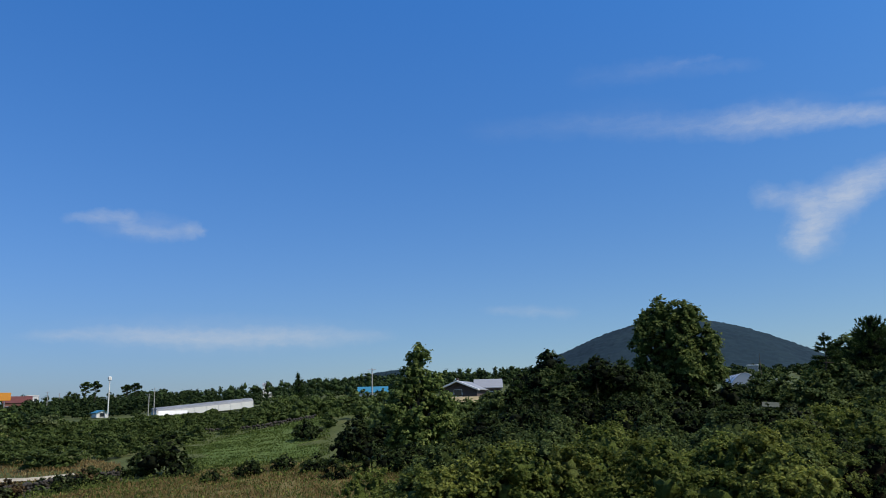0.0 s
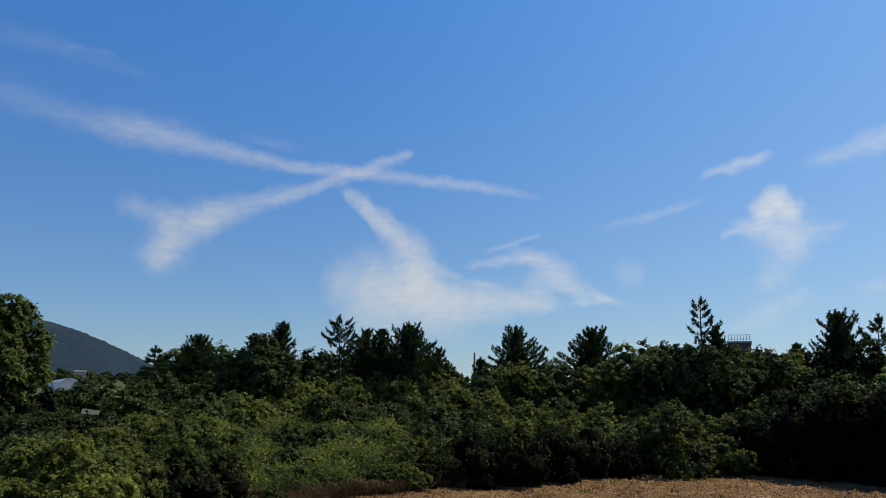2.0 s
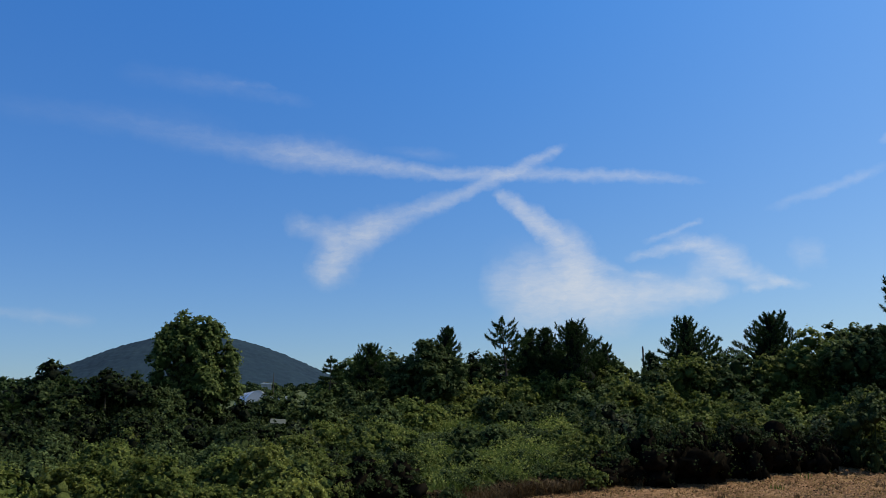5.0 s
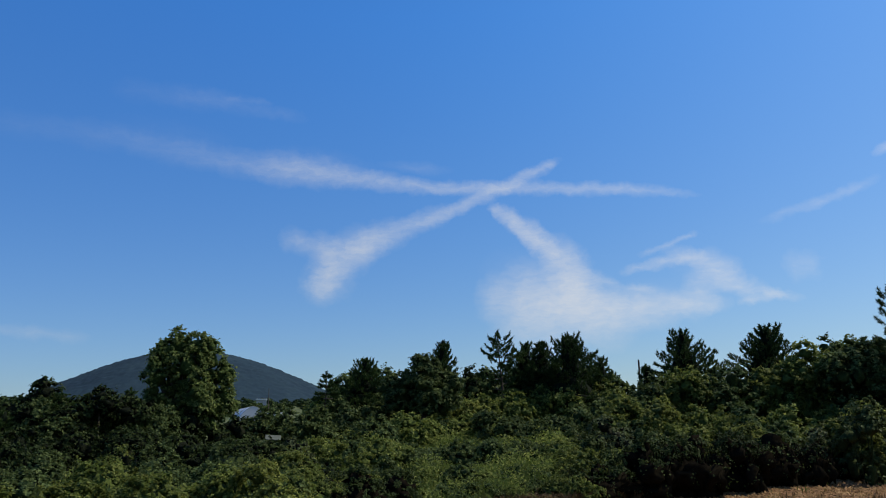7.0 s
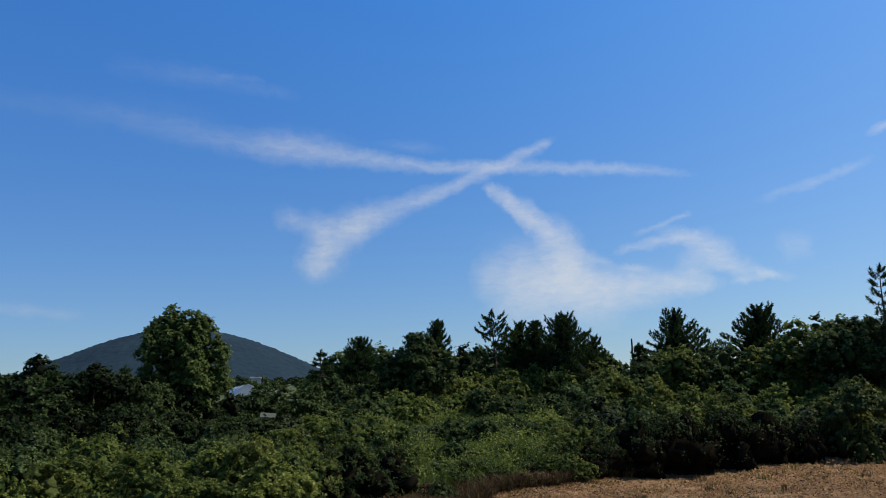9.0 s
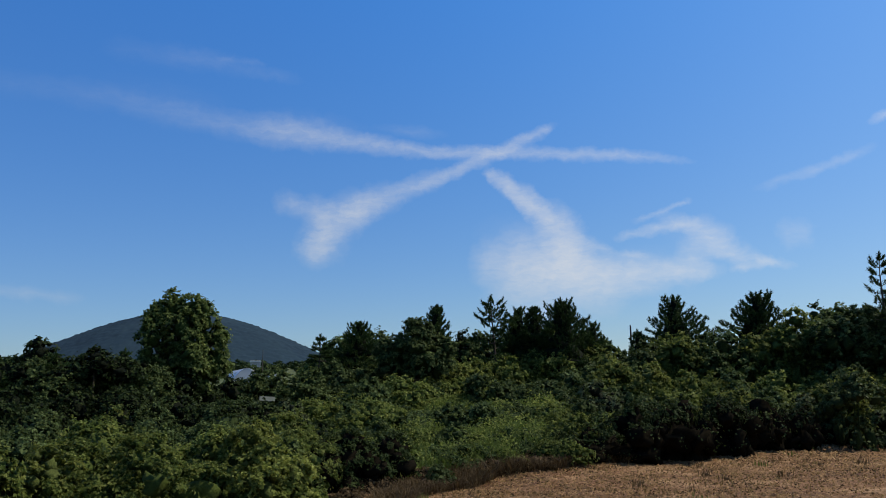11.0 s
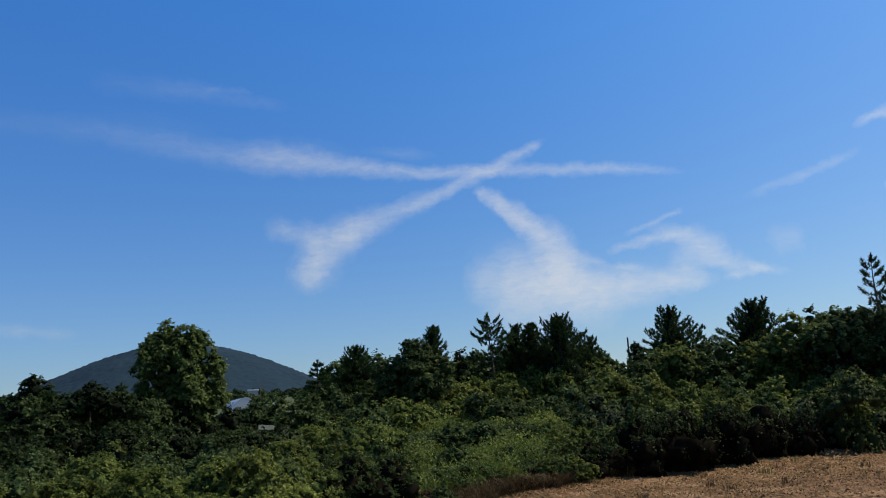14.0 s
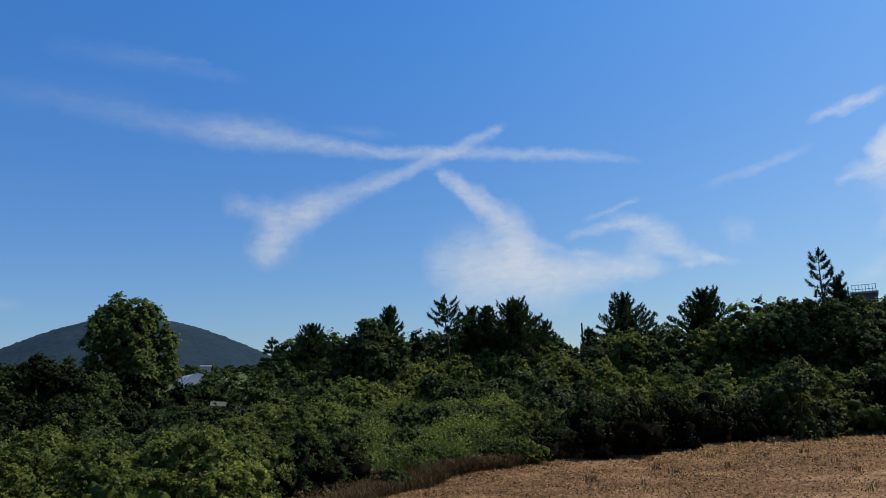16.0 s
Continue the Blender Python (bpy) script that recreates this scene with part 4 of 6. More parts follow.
# ---- near shrubs, front to back ----
row(-35, -5.0, 22, 24, 3.6, [(-35, -6.6), (-34, -5.3), (-31, -4.4), (-28, -3.3), (-25, -3.1), (-16, -2.9), (-10.5, -2.9), (-7.4, -3.0), (-5, -4.8), (-4.5, -6)],
    ["kudzu"], "beside the stubble field", "near thicket", 11)
row(-35, -6.0, 28, 29, 4.2, [(-36, -5), (-33, -3.6), (-28, -2.6), (-24, -2.0), (-18, -1.7), (-14, -1.9), (-8, -2.4), (-6, -3)],
    ["kudzu", "shrub", "shrub"], "in the near thicket", "near thicket", 31)
row(-29, -3, 35, 36, 4.6, [(-30, -2.7), (-26, -1.8), (-23.4, -1.0), (-21.5, -0.6), (-18, -0.6), (-14, -0.7), (-11, -0.9), (-8, -1.2), (-3, -2.0)],
    ["kudzu", "shrub", "shrub"], "in the thicket", "thicket", 12)
row(-26.5, -3.5, 41, 42, 5.0, [(-26.5, -0.6), (-23.4, 0.4), (-21.5, 0.9), (-18, 0.8), (-14, 0.4), (-11, 0.2), (-8, -0.3), (-3, -0.8)],
    ["dark", "dark", "dark", "shrub", "dark", "dark"], "in the thicket", "thicket", 32, overhang=0.35)
row(-25.0, -10.5, 48, 49, 5.0, [(-25.5, 0.6), (-24, 1.2), (-22.2, 2.6), (-20.8, 2.0), (-18, 2.0), (-16, 1.8), (-12, 1.4), (-10, 0.7)],
    ["dark", "dark", "shrub"], "behind the thicket", "thicket", 13, overhang=0.45)
row(-9.8, -2.5, 56, 58, 4.2, [(-9.8, 1.0), (-8, 1.05), (-6.6, 1.5), (-5, 1.7), (-2.5, 2.2)], ["dark", "shrub"], "behind the thicket", "thicket", 33)
row(-5.6, 2.5, 34, 37, 3.2, [(-6.5, -4.2), (-4.5, -3.2), (-2.6, -3.0), (1.5, -2.9), (3, -4.0)], ["dark", "grey", "dark"], "at the edge of the field", "field edge", 14, overhang=0.62)
row(-4, 17, 42, 47, 3.2, [(-4, -2.3), (1.5, -2.4), (8, -2.9), (14, -2.6), (17, -1.8)], ["kudzu", "kudzu", "shrub"], "on the overgrown bank", "bank", 34)
row(-3, 15, 39, 43, 2.6, [(-3, -3.6), (3, -4.0), (9, -4.1), (15, -3.4)], ["kudzu", "shrub", "kudzu"], "low on the bank", "bank", 38)
row(-4, 17, 49, 53, 4.4, [(-4, -0.5), (1.5, -0.8), (8, -1.0), (14, -0.9), (17, -0.6)], ["kudzu", "shrub", "shrub"], "on the overgrown bank", "bank", 15)
row(-4, 17, 58, 61, 5.0, [(-4, 1.2), (-1, 1.2), (2, 0.9), (8, 0.9), (14, 0.9), (17, 1.4)], ["shrub", "kudzu", "shrub"], "on top of the bank", "bank", 16)
row(-3.5, 18, 66, 69, 5.0, [(-3.5, 2.2), (-1, 2.6), (2, 2.4), (6, 2.3), (8, 2.5), (12, 2.6), (15, 2.6), (18, 2.4)], ["kudzu", "shrub", "kudzu"], "below the pines", "bank", 17, overhang=0.35)
row(-1.6, 18, 76, 79, 6.0, [(-3.5, 3.1), (-1, 4.1), (2, 4.2), (6, 4.0), (8, 4.0), (12, 4.8), (15, 4.5), (18, 3.4)], ["shrub", "dark", "shrub"], "among the pines", "bank", 35, step=0.36, overhang=0.4)
row(-1.0, 17.5, 33, 45, 1.7, [(-1, -6.6), (2.5, -5.9), (8, -5.0), (13, -4.6), (17.5, -4.6)], ["brown", "brown", "brown", "shrub"], "along the field's edge", "field edge", 18)
row(16.5, 33, 1.0, None, 4.4, [(16.5, -2.4), (18, -1.7), (21, -1.0), (25, -0.9), (29, -0.9), (31.5, -2.2), (33, -2.0)], ["dark", "shrub", "dark"], "overhanging the field", "hedge", 19, overhang=0.86)
shrub(-7.0, 44, 3.2, height_for(-7.0, 44, -0.7), "grey", "pale grey-green small-leaved bush in the thicket", n=9)
shrub(-5.8, 45, 3.0, height_for(-5.8, 45, -0.5), "grey", "pale grey-green small-leaved bush in the thicket", n=9)
for a, e in ((33.2, 4.9), (34.4, 5.0), (36.6, 4.8)):
    shrub(a, 74, 6.5, height_for(a, 74, e), "shrub", "tall leafy bush at the top of the hedge", n=14)
for a, e in ((37.4, 5.0), (38.6, 4.75), (40.0, 4.6)):
    shrub(a, 80, 5.0, height_for(a, 80, e), "shrub", "leafy bush before a dark building", n=12)
shrub(33.5, 58.5, 4.5, height_for(33.5, 58.5, 1.0), "shrub", "mid green leafy bush in the hedge", n=11)
row(17, 37, 55, 64, 5.0, [(17, 0.2), (22, -0.1), (27, -0.4), (33, -0.6), (35, -1.4), (37, -1.0)], ["kudzu", "shrub", "grey"], "in the hedge", "hedge", 36, overhang=0.3)
row(17, 40, 61, 72, 5.5, [(17, 1.6), (22, 1.5), (27, 0.9), (33, 0.9), (36, 0.1), (40, 0.7)], ["kudzu", "kudzu", "shrub"], "in the hedge", "hedge", 20, overhang=0.35)
row(17, 42, 70, 82, 6.0, [(17, 3.0), (19, 3.2), (21, 3.6), (22.6, 3.3), (24.5, 4.0), (26.3, 3.8), (28, 3.0), (29.5, 4.0), (31, 4.8), (33.5, 5.3), (36, 4.9), (39, 4.7), (42, 4.6)], ["kudzu", "kudzu", "shrub"], "on top of the bank", "hedge", 21, step=0.33)
row(16, 38, 88, 90, 7.0, [(16, 2.0), (24, 2.4), (30, 3.4), (38, 4.0)], ["dark", "shrub"], "deep behind the bank", "hedge", 40, step=0.5)
row(36.5, 75, 2.6, None, 5.5, [(37.5, -0.6), (39.8, 0.3), (41, 1.6), (43.5, 2.2), (46, 2.4), (48, 2.1), (50, 0.9), (52.2, 0.8), (55, 1.2), (57, 0.1), (59, 1.7), (61.5, 2.0), (64, 0.9), (66.6, -0.2), (68.3, 0.2), (70.6, 0.8)],
    ["dark", "dark", "dark"], "in the tall field hedge", "hedge", 22, depth=0.8, step=0.42, overhang=0.86)
row(38, 44, 9.5, None, 6.0, [(38, 1.6), (41, 2.6), (43.5, 3.2)], ["dark", "dark", "shrub"], "in the tall field hedge", "hedge", 39, overhang=0.5)
row(44.5, 75, 9.5, None, 6.0, [(38, 1.6), (41, 2.6), (43.5, 3.2), (46, 3.4), (48, 2.8), (50, 2.2), (52.2, 1.6), (55, 2.0), (57, 1.8), (59, 2.4), (61.5, 2.6), (64, 1.8), (66.6, 1.2), (68.3, 1.2), (70.6, 1.6)],
    ["kudzu", "kudzu", "shrub"], "in the tall field hedge", "hedge", 37, overhang=0.4)
row(38, 75, 87, 86, 7.0, [(38, 4.6), (45, 4.7), (49.3, 4.6), (50.5, 5.2), (52.5, 5.3), (54, 4.7), (56.3, 4.1), (60, 4.0), (65, 3.8), (67.3, 3.8), (69, 4.3), (71, 4.4)],
    ["dark", "shrub", "dark"], "behind the field hedge", "hedge", 23, step=0.33, overhang=0.4)

# ---- trees ----
broadleaf(-22.0, 49, 5.4, 3.75, "dark", "dark leafy tree rising from the thicket", 1.5,
          [(0.1, 0, 4.6, 0.9, 0.8), (-0.9, 0, 3.6, 1.2, 1.1), (1.0, 0.2, 3.4, 1.2, 1.1), (0, -0.4, 2.6, 1.7, 1.4)])
broadleaf(-12.95, 50, 6.2, 7.3, "tree", "tall leafy broadleaf tree standing above the thicket", 3.5,
          [(0.5, 0, 7.8, 1.1, 0.9), (-0.6, 0.2, 7.7, 1.2, 0.95), (-1.5, 0.2, 7.0, 1.1, 1.0), (1.3, -0.2, 7.0, 1.1, 1.1), (-1.9, -0.3, 5.9, 1.1, 1.1), (2.1, 0.1, 6.0, 1.0, 1.1),
           (0.1, -0.8, 6.4, 1.5, 1.4), (0.2, 0.7, 5.4, 1.6, 1.5), (-1.6, 0.1, 4.8, 1.3, 1.2), (2.2, 0.2, 4.7, 1.1, 1.2), (0.6, -0.7, 4.6, 1.6, 1.4), (-0.5, 0, 3.6, 1.5, 1.2), (1.4, 0, 3.6, 1.1, 1.0)])
broadleaf(-31.6, 58, 6.4, 4.55, "tree", "slender leafy tree above dark bushes", 2.5,
          [(0.1, 0, 7.5, 0.95, 1.1), (-0.35, 0, 6.3, 1.15, 1.1), (0.7, 0.2, 5.6, 1.15, 1.2), (-1.0, 0, 5.0, 1.2, 1.1), (1.5, 0, 4.2, 1.2, 1.2),
           (-1.4, 0, 3.4, 1.4, 1.3), (0.2, 0.2, 3.6, 1.7, 1.5), (1.6, 0, 2.3, 1.5, 1.4), (-0.6, 0, 1.8, 1.9, 1.5)])
broadleaf(3.7, 63, 7.4, 5.2, "shrub", "broad round-crowned dark green tree", 2.0,
          [(0, 0, 4.9, 2.0, 1.9), (-1.8, 0, 3.9, 1.7, 1.7), (2.0, 0, 3.8, 1.7, 1.8), (0.8, -0.8, 3.6, 1.9, 1.7), (-0.7, 0.5, 3.0, 2.2, 1.6)])
shrub(-6.4, 22.5, 2.6, height_for(-6.4, 22.5, -3.6), "lime", "bright yellow-green leafy shrub at the thicket's end", n=12, cover=1.3)
shrub(-8.2, 23.5, 2.4, height_for(-8.2, 23.5, -2.3), "lime", "tall pale yellow-green shrub in the near thicket", n=12, cover=1.2)
for a, d, w, e in ((-15.5, 25.5, 2.2, -2.7), (-25.5, 21.5, 2.6, -3.4), (-29.0, 21.5, 2.8, -3.9), (-21.0, 22.5, 2.0, -3.4)):
    shrub(a, d, w, height_for(a, d, e), "lime", "light yellow-green leafy shrub in the near thicket", n=11, cover=1.1)
for a, d, w, e in ((26.4, 54, 2.0, -0.3), (20.6, 59, 3.0, 1.5), (18.2, 62, 3.0, 2.3), (33.8, 61, 2.6, 0.9), (7.5, 64, 3.0, 2.0)):
    shrub(a, d, w, height_for(a, d, e), "lime", "yellow-green creeper-covered bush in the hedge", n=10)
shrub(-36.3, 57, 3.6, height_for(-36.3, 57, -0.7), "dark", "dark round evergreen bush beside the meadow")
shrub(-49.2, 57, 5.4, height_for(-49.2, 57, -1.75), "dark", "dark spreading bush beside a dry stone wall", n=8)
pine(-3.5, 66, 4.0, height_for(-3.5, 66, 3.98), "small dark pine with flat layered branches", 0.2, flat=1.0)
for a_, e_, w_ in ((-20.6, 2.9, 5.5), (-18.6, 3.05, 6.0), (-16.4, 3.0, 5.0), (-24.2, 1.6, 4.0)):
    pine(a_, 47, w_, height_for(a_, 47, e_), "low dark pine with flat layered branches", 0.05, 0.1, "pines in the thicket", flat=0.8)
broadleaf(-18.5, 46, 7.4, 3.05, "dark", "wide dark evergreen tree with flat layered foliage", 1.6,
          [(-2.4, 0, 4.2, 1.6, 0.7), (0, 0, 4.9, 1.9, 0.8), (2.2, 0.2, 4.7, 1.7, 0.7), (-1, 0, 3.2, 2.0, 0.9), (1.2, 0, 3.0, 2.0, 0.9), (-3, 0, 2.6, 1.5, 0.9), (3.2, 0, 2.9, 1.5, 0.9)])
broadleaf(-23.6, 47, 4.0, 1.9, "dark", "dark evergreen tree with flat layered foliage", 1.2,
          [(-0.8, 0, 3.6, 1.3, 0.6), (0.9, 0.2, 3.9, 1.2, 0.6), (0, 0, 2.8, 1.8, 0.8), (1.2, 0, 2.2, 1.4, 0.8), (-1.3, 0, 2.2, 1.4, 0.8)])
pine(-0.4, 68, 7.2, height_for(-0.4, 68, 4.9), "dark bushy pine with dense needles")
pine(5.5, 74, 5.4, height_for(5.5, 74, 6.15), "dark pine with a pointed crown")
pine(9.6, 72, 8.5, height_for(9.6, 72, 6.75), "tall feathery pine with an open layered crown", 0.4, flat=0.3)
pine(11.7, 74, 6.0, height_for(11.7, 74, 5.8), "dark pine with upright shoots")
pine(12.8, 72, 5.6, height_for(12.8, 72, 5.8), "dark pine with upright shoots")
pine(14.6, 70, 9.0, height_for(14.6, 70, 6.3), "broad dark pine with a pointed crown")
pine(17.1, 73, 5.0, height_for(17.1, 73, 4.4), "dark narrow young pine")
pine(20.0, 80, 3.4, height_for(20.0, 80, 3.9), "dark low young pine")
pine(22.6, 81, 10.0, height_for(22.6, 81, 6.15), "dark cone-shaped pine with dense needles")
pine(28.2, 82, 10.5, height_for(28.2, 82, 6.2), "dark pine with long candle-like shoots")
pine(35.9, 74, 8.4, height_for(35.9, 74, 8.3), "tall ragged pine with open upper branches", 0.27, tilt=-0.5, flat=0.1)
pine(36.9, 76, 6.5, height_for(36.9, 76, 6.3), "broad dark pine beside a taller one", 0.1, flat=0.3)
pine(44.6, 88, 11.0, height_for(44.6, 88, 7.1), "dark dense pine with upright shoots")
pine(46.9, 88, 8.0, height_for(46.9, 88, 6.75), "thin ragged pine with open branches", 0.45)
pine(42.0, 92, 6.0, height_for(42.0, 92, 5.0), "dark low pine behind the hedge")
for a, e in ((57.7, 4.5), (60.4, 4.5), (61.4, 4.65), (62.1, 4.5), (62.9, 4.75), (63.7, 4.6), (64.7, 5.05), (59.0, 4.0), (67.3, 3.9), (68.4, 4.3)):
    pine(a, 130, 6.5, height_for(a, 130, e), "dark distant conifer in a row", group="distant conifers")

# ---- woods and ground cover ----
SKY_AZ = [-84, -81, -77, -73, -70, -64, -60, -54.6, -48, -42, -38, -33, -30, -25, -20]
SKY_EL = [-0.4, -0.2, 0.1, 0.45, 0.7, 0.75, 1.0, 1.1, 1.3, 1.9, 2.1, 2.4, 2.6, 2.8, 2.0]


def woods(name, label, spots, kind, seed, leaf=0.0033, per=24):
    """Far trees of one wood, joined: crowns of leaf sprays on dark twigs. spots: azimuth, distance, height, width."""
    r = np.random.default_rng(seed)
    lv, cv = [], []
    bv, bf = OCTA
    for az, d, h, w in spots:
        x, y = polar(az, d)
        w = min(w, 1.9 * h + 0.8)
        o = np.array([x, y, gz(x, y)])
        k = int(r.integers(5, 9))
        cone = r.uniform() < 0.15
        for i in range(k):
            a = r.uniform(0, 6.28)
            t = 1.0 if i == 0 else r.uniform(0.15, 0.95)
            q = w * r.uniform(0.05, 0.45) * (1.05 - t if cone else 1.1 - 0.7 * t * t)
            rad, up = w * r.uniform(0.13, 0.24), h * r.uniform(0.12, 0.24)
            c = o + np.array([q * math.cos(a), q * math.sin(a), max(0.12 * h, t * h - up)])
            R = np.array([rad, rad, up])
            n = unit(r.normal(0, 1, (per, 3)))
            n[:, 2] = np.abs(n[:, 2]) * 1.15 - 0.3
            s = leaf * d * K * r.uniform(0.6, 1.4, per)
            lv.append(kites(c + n * R * r.uniform(0.62, 1.2, (per, 1)), n + np.array([0, 0, 0.3]), s, 0.7, r=r))
            cv.append((c + bv * R * 0.82 * r.uniform(0.62, 1.25, (len(bv), 1)), bf))
    e = thing(name, 0, 0, 0, 0, label, "woods", kind="stuff")
    v, f = stack(lv)
    part("foliage", make_mesh("foliage", v, f, LEAF[kind]), parent=e)
    v, f = stack(cv)
    part("inner_foliage", make_mesh("inner_foliage", v, f, INNER["far" if kind == "far" else "far_light"]), parent=e)
    return e


CLEAR = [(-65.3, -62.6, 250, -0.42), (-69.9, -68.0, 214, -0.62), (-73.2, -70.9, 199, -0.62), (-50.2, -47.3, 190, -0.25), (-47.3, -43.2, 190, 0.05), (-54.0, -52.3, 195, 0.1), (-61.4, -57.2, 326, 0.84), (-59.6, -58.8, 224, 0.35)]


def spread(az0, az1, d0, d1, n, tall, wide, seed, cap=None, near=None, low=None):
    """Places for trees; none rises over the skyline (or the cap given as elevations by azimuth)."""
    r = np.random.default_rng(seed)
    out = []
    for _ in range(n):
        az = r.uniform(az0, az1)
        lo = d0 if near is None else float(np.interp(az, [p[0] for p in near], [p[1] for p in near]))
        d = math.exp(r.uniform(math.log(lo), math.log(d1)))
        top = float(np.interp(az, SKY_AZ, SKY_EL)) if cap is None else float(np.interp(az, [p[0] for p in cap], [p[1] for p in cap]))
        if low is not None:
            px, py = polar(az, lo)
            low = math.degrees(math.atan2(gz(px, py) - EYE, lo * K)) + 0.75
            u = min(1.0, (d - lo) / (230.0 - min(lo, 180)))
            top = low + (top - low) * u ** 0.6 + abs(r.normal(0, 0.35)) * (1 - u)
        for a0, a1, dd, floor_el in CLEAR:
            if a0 < az < a1 and d < dd:
                top = min(top, floor_el)
        h = min(r.uniform(*tall), height_for(az, d, top + r.normal(0, 0.14) + (0.35 if r.uniform() < 0.06 else 0)))
        if h > 0.8:
            out.append((az, d, h, r.uniform(*wide) * (0.6 + 0.4 * h / tall[1])))
    return out


COAST = [(-86, 82), (-80, 83), (-72, 92), (-69, 98), (-66, 113), (-62, 131), (-58, 150), (-56, 150)]
woods("coast_woods", "dark green mixed woods behind straw fields", spread(-86, -56, 84, 330, 480, (2.2, 5.5), (3.2, 6), 41, near=COAST, low=-2.5), "far", 51, 0.003, 16)
woods("coast_woods", "light green scrub in mixed woods", spread(-86, -56, 84, 250, 160, (1.5, 4.5), (3.5, 6), 46, near=COAST, low=-2.5), "scrub", 56)
woods("coast_woods", "dull grey-green scrub in front of the woods", spread(-86, -56, 84, 160, 85, (1.0, 2.6), (3, 5), 47, near=COAST, low=-2.5), "grey", 57)
WALL = [(-86, 80), (-78, 83), (-72, 87), (-69.5, 90), (-66, 94)]
r = np.random.default_rng(83)
woods("coast_woods", "withered grey-green scrub along a stone wall", [(a, float(np.interp(a, *zip(*WALL))) + r.uniform(1, 8), r.uniform(0.7, 1.9), r.uniform(2.2, 4)) for a in r.uniform(-86, -67, 130)], "grey", 59, 0.0028, 22)
woods("coast_woods", "dark green distant treeline near the sea", spread(-86, -50, 330, 700, 300, (5, 12), (6, 10), 42), "far", 52, 0.0024, 16)
woods("slope_bushes", "green bushes on a gentle slope before greenhouses", spread(-60, -38, 66, 180, 560, (0.6, 2.0), (2.2, 4.5), 43,
      cap=[(-57, -0.9), (-52, -0.6), (-50, -0.5), (-44, -0.3), (-42.5, 0.2), (-38, 0.5)],
      near=[(-60, 72), (-58, 67), (-54, 70), (-50, 78), (-47, 88), (-39, 108), (-38, 80)]), "scrub", 53)
woods("slope_bushes", "green bushes round farm roofs", spread(-43, -23, 70, 150, 160, (1.5, 4), (3, 5.5), 44,
      cap=[(-43, 0.6), (-40, 0.9), (-36, 1.0), (-34, 1.0), (-30, 0.35), (-26, 0.6), (-23, 1.2)],
      near=[(-43, 105), (-39, 105), (-36, 68), (-23, 66)]), "scrub", 54)
woods("coast_woods", "dark mixed trees behind a white mast", spread(-58, -49, 198, 340, 150, (3, 6.5), (4, 7), 48,
      cap=[(-58, 0.75), (-54, 0.7), (-50, 0.9), (-49, 0.9)]), "far", 58, 0.0028, 20)
woods("inland_woods", "dark treeline on rising land", spread(-52, -0.5, 250, 720, 800, (4, 9.5), (6.5, 11.5), 45), "far", 55, 0.0024, 14)


def cover(name, label, category, mat, n, az0, az1, near, far, kind, size, seed, lean=0.35, clumpy=0.0, thin=0.0009):
    """Grass or leaves over a stretch of land, joined; near and far give the distance by azimuth."""
    r = np.random.default_rng(seed)
    az = r.uniform(az0, az1, n)
    lo = np.interp(az, [p[0] for p in near], [p[1] for p in near])
    hi = np.interp(az, [p[0] for p in far], [p[1] for p in far])
    d = np.sqrt(r.uniform(0, 1, n) * (hi ** 2 - lo ** 2) + lo ** 2)
    x, y = d * K * np.sin(np.radians(az)), d * K * np.cos(np.radians(az))
    wave = np.sin(x * 0.9 + 1.7 * np.sin(y * 0.5)) * np.sin(y * 0.8 + 1.3 * np.sin(x * 0.6))
    keep = wave > r.uniform(-1, 1, n) * 1.5 - 1.2 + clumpy
    if az0 < -50:
        road = np.array([polar(*q) for q in T_AZ])
        for q in range(len(road) - 1):
            a, b = road[q], road[q + 1]
            t = np.clip(((x - a[0]) * (b - a)[0] + (y - a[1]) * (b - a)[1]) / ((b - a) ** 2).sum(), 0, 1)
            keep &= np.hypot(x - a[0] - t * (b - a)[0], y - a[1] - t * (b - a)[1]) > 1.75
    x, y, d, wave = x[keep], y[keep], d[keep], wave[keep]
    z = ground_at(x, y)
    p = np.stack([x, y, z], 1)
    m = len(p)
    if kind == "blade":
        h = r.uniform(*size, m) * (1 + 0.35 * wave)
        v, f = blades(p, h, np.maximum(0.016, thin * d * K), np.abs(r.normal(lean, 0.2, m)), r=r)
    else:
        p[:, 2] += r.uniform(*size, m) * (0.7 + 0.5 * wave)
        v, f = kites(p, np.tile([0, 0, 1.0], (m, 1)), np.maximum(0.12, 0.0034 * d * K) * r.uniform(0.6, 1.4, m), 0.6, r=r, jitter=0.75)
    ob = new(name, make_mesh(name, v, f, mat))
    return tagged(ob, label, category, kind="stuff")


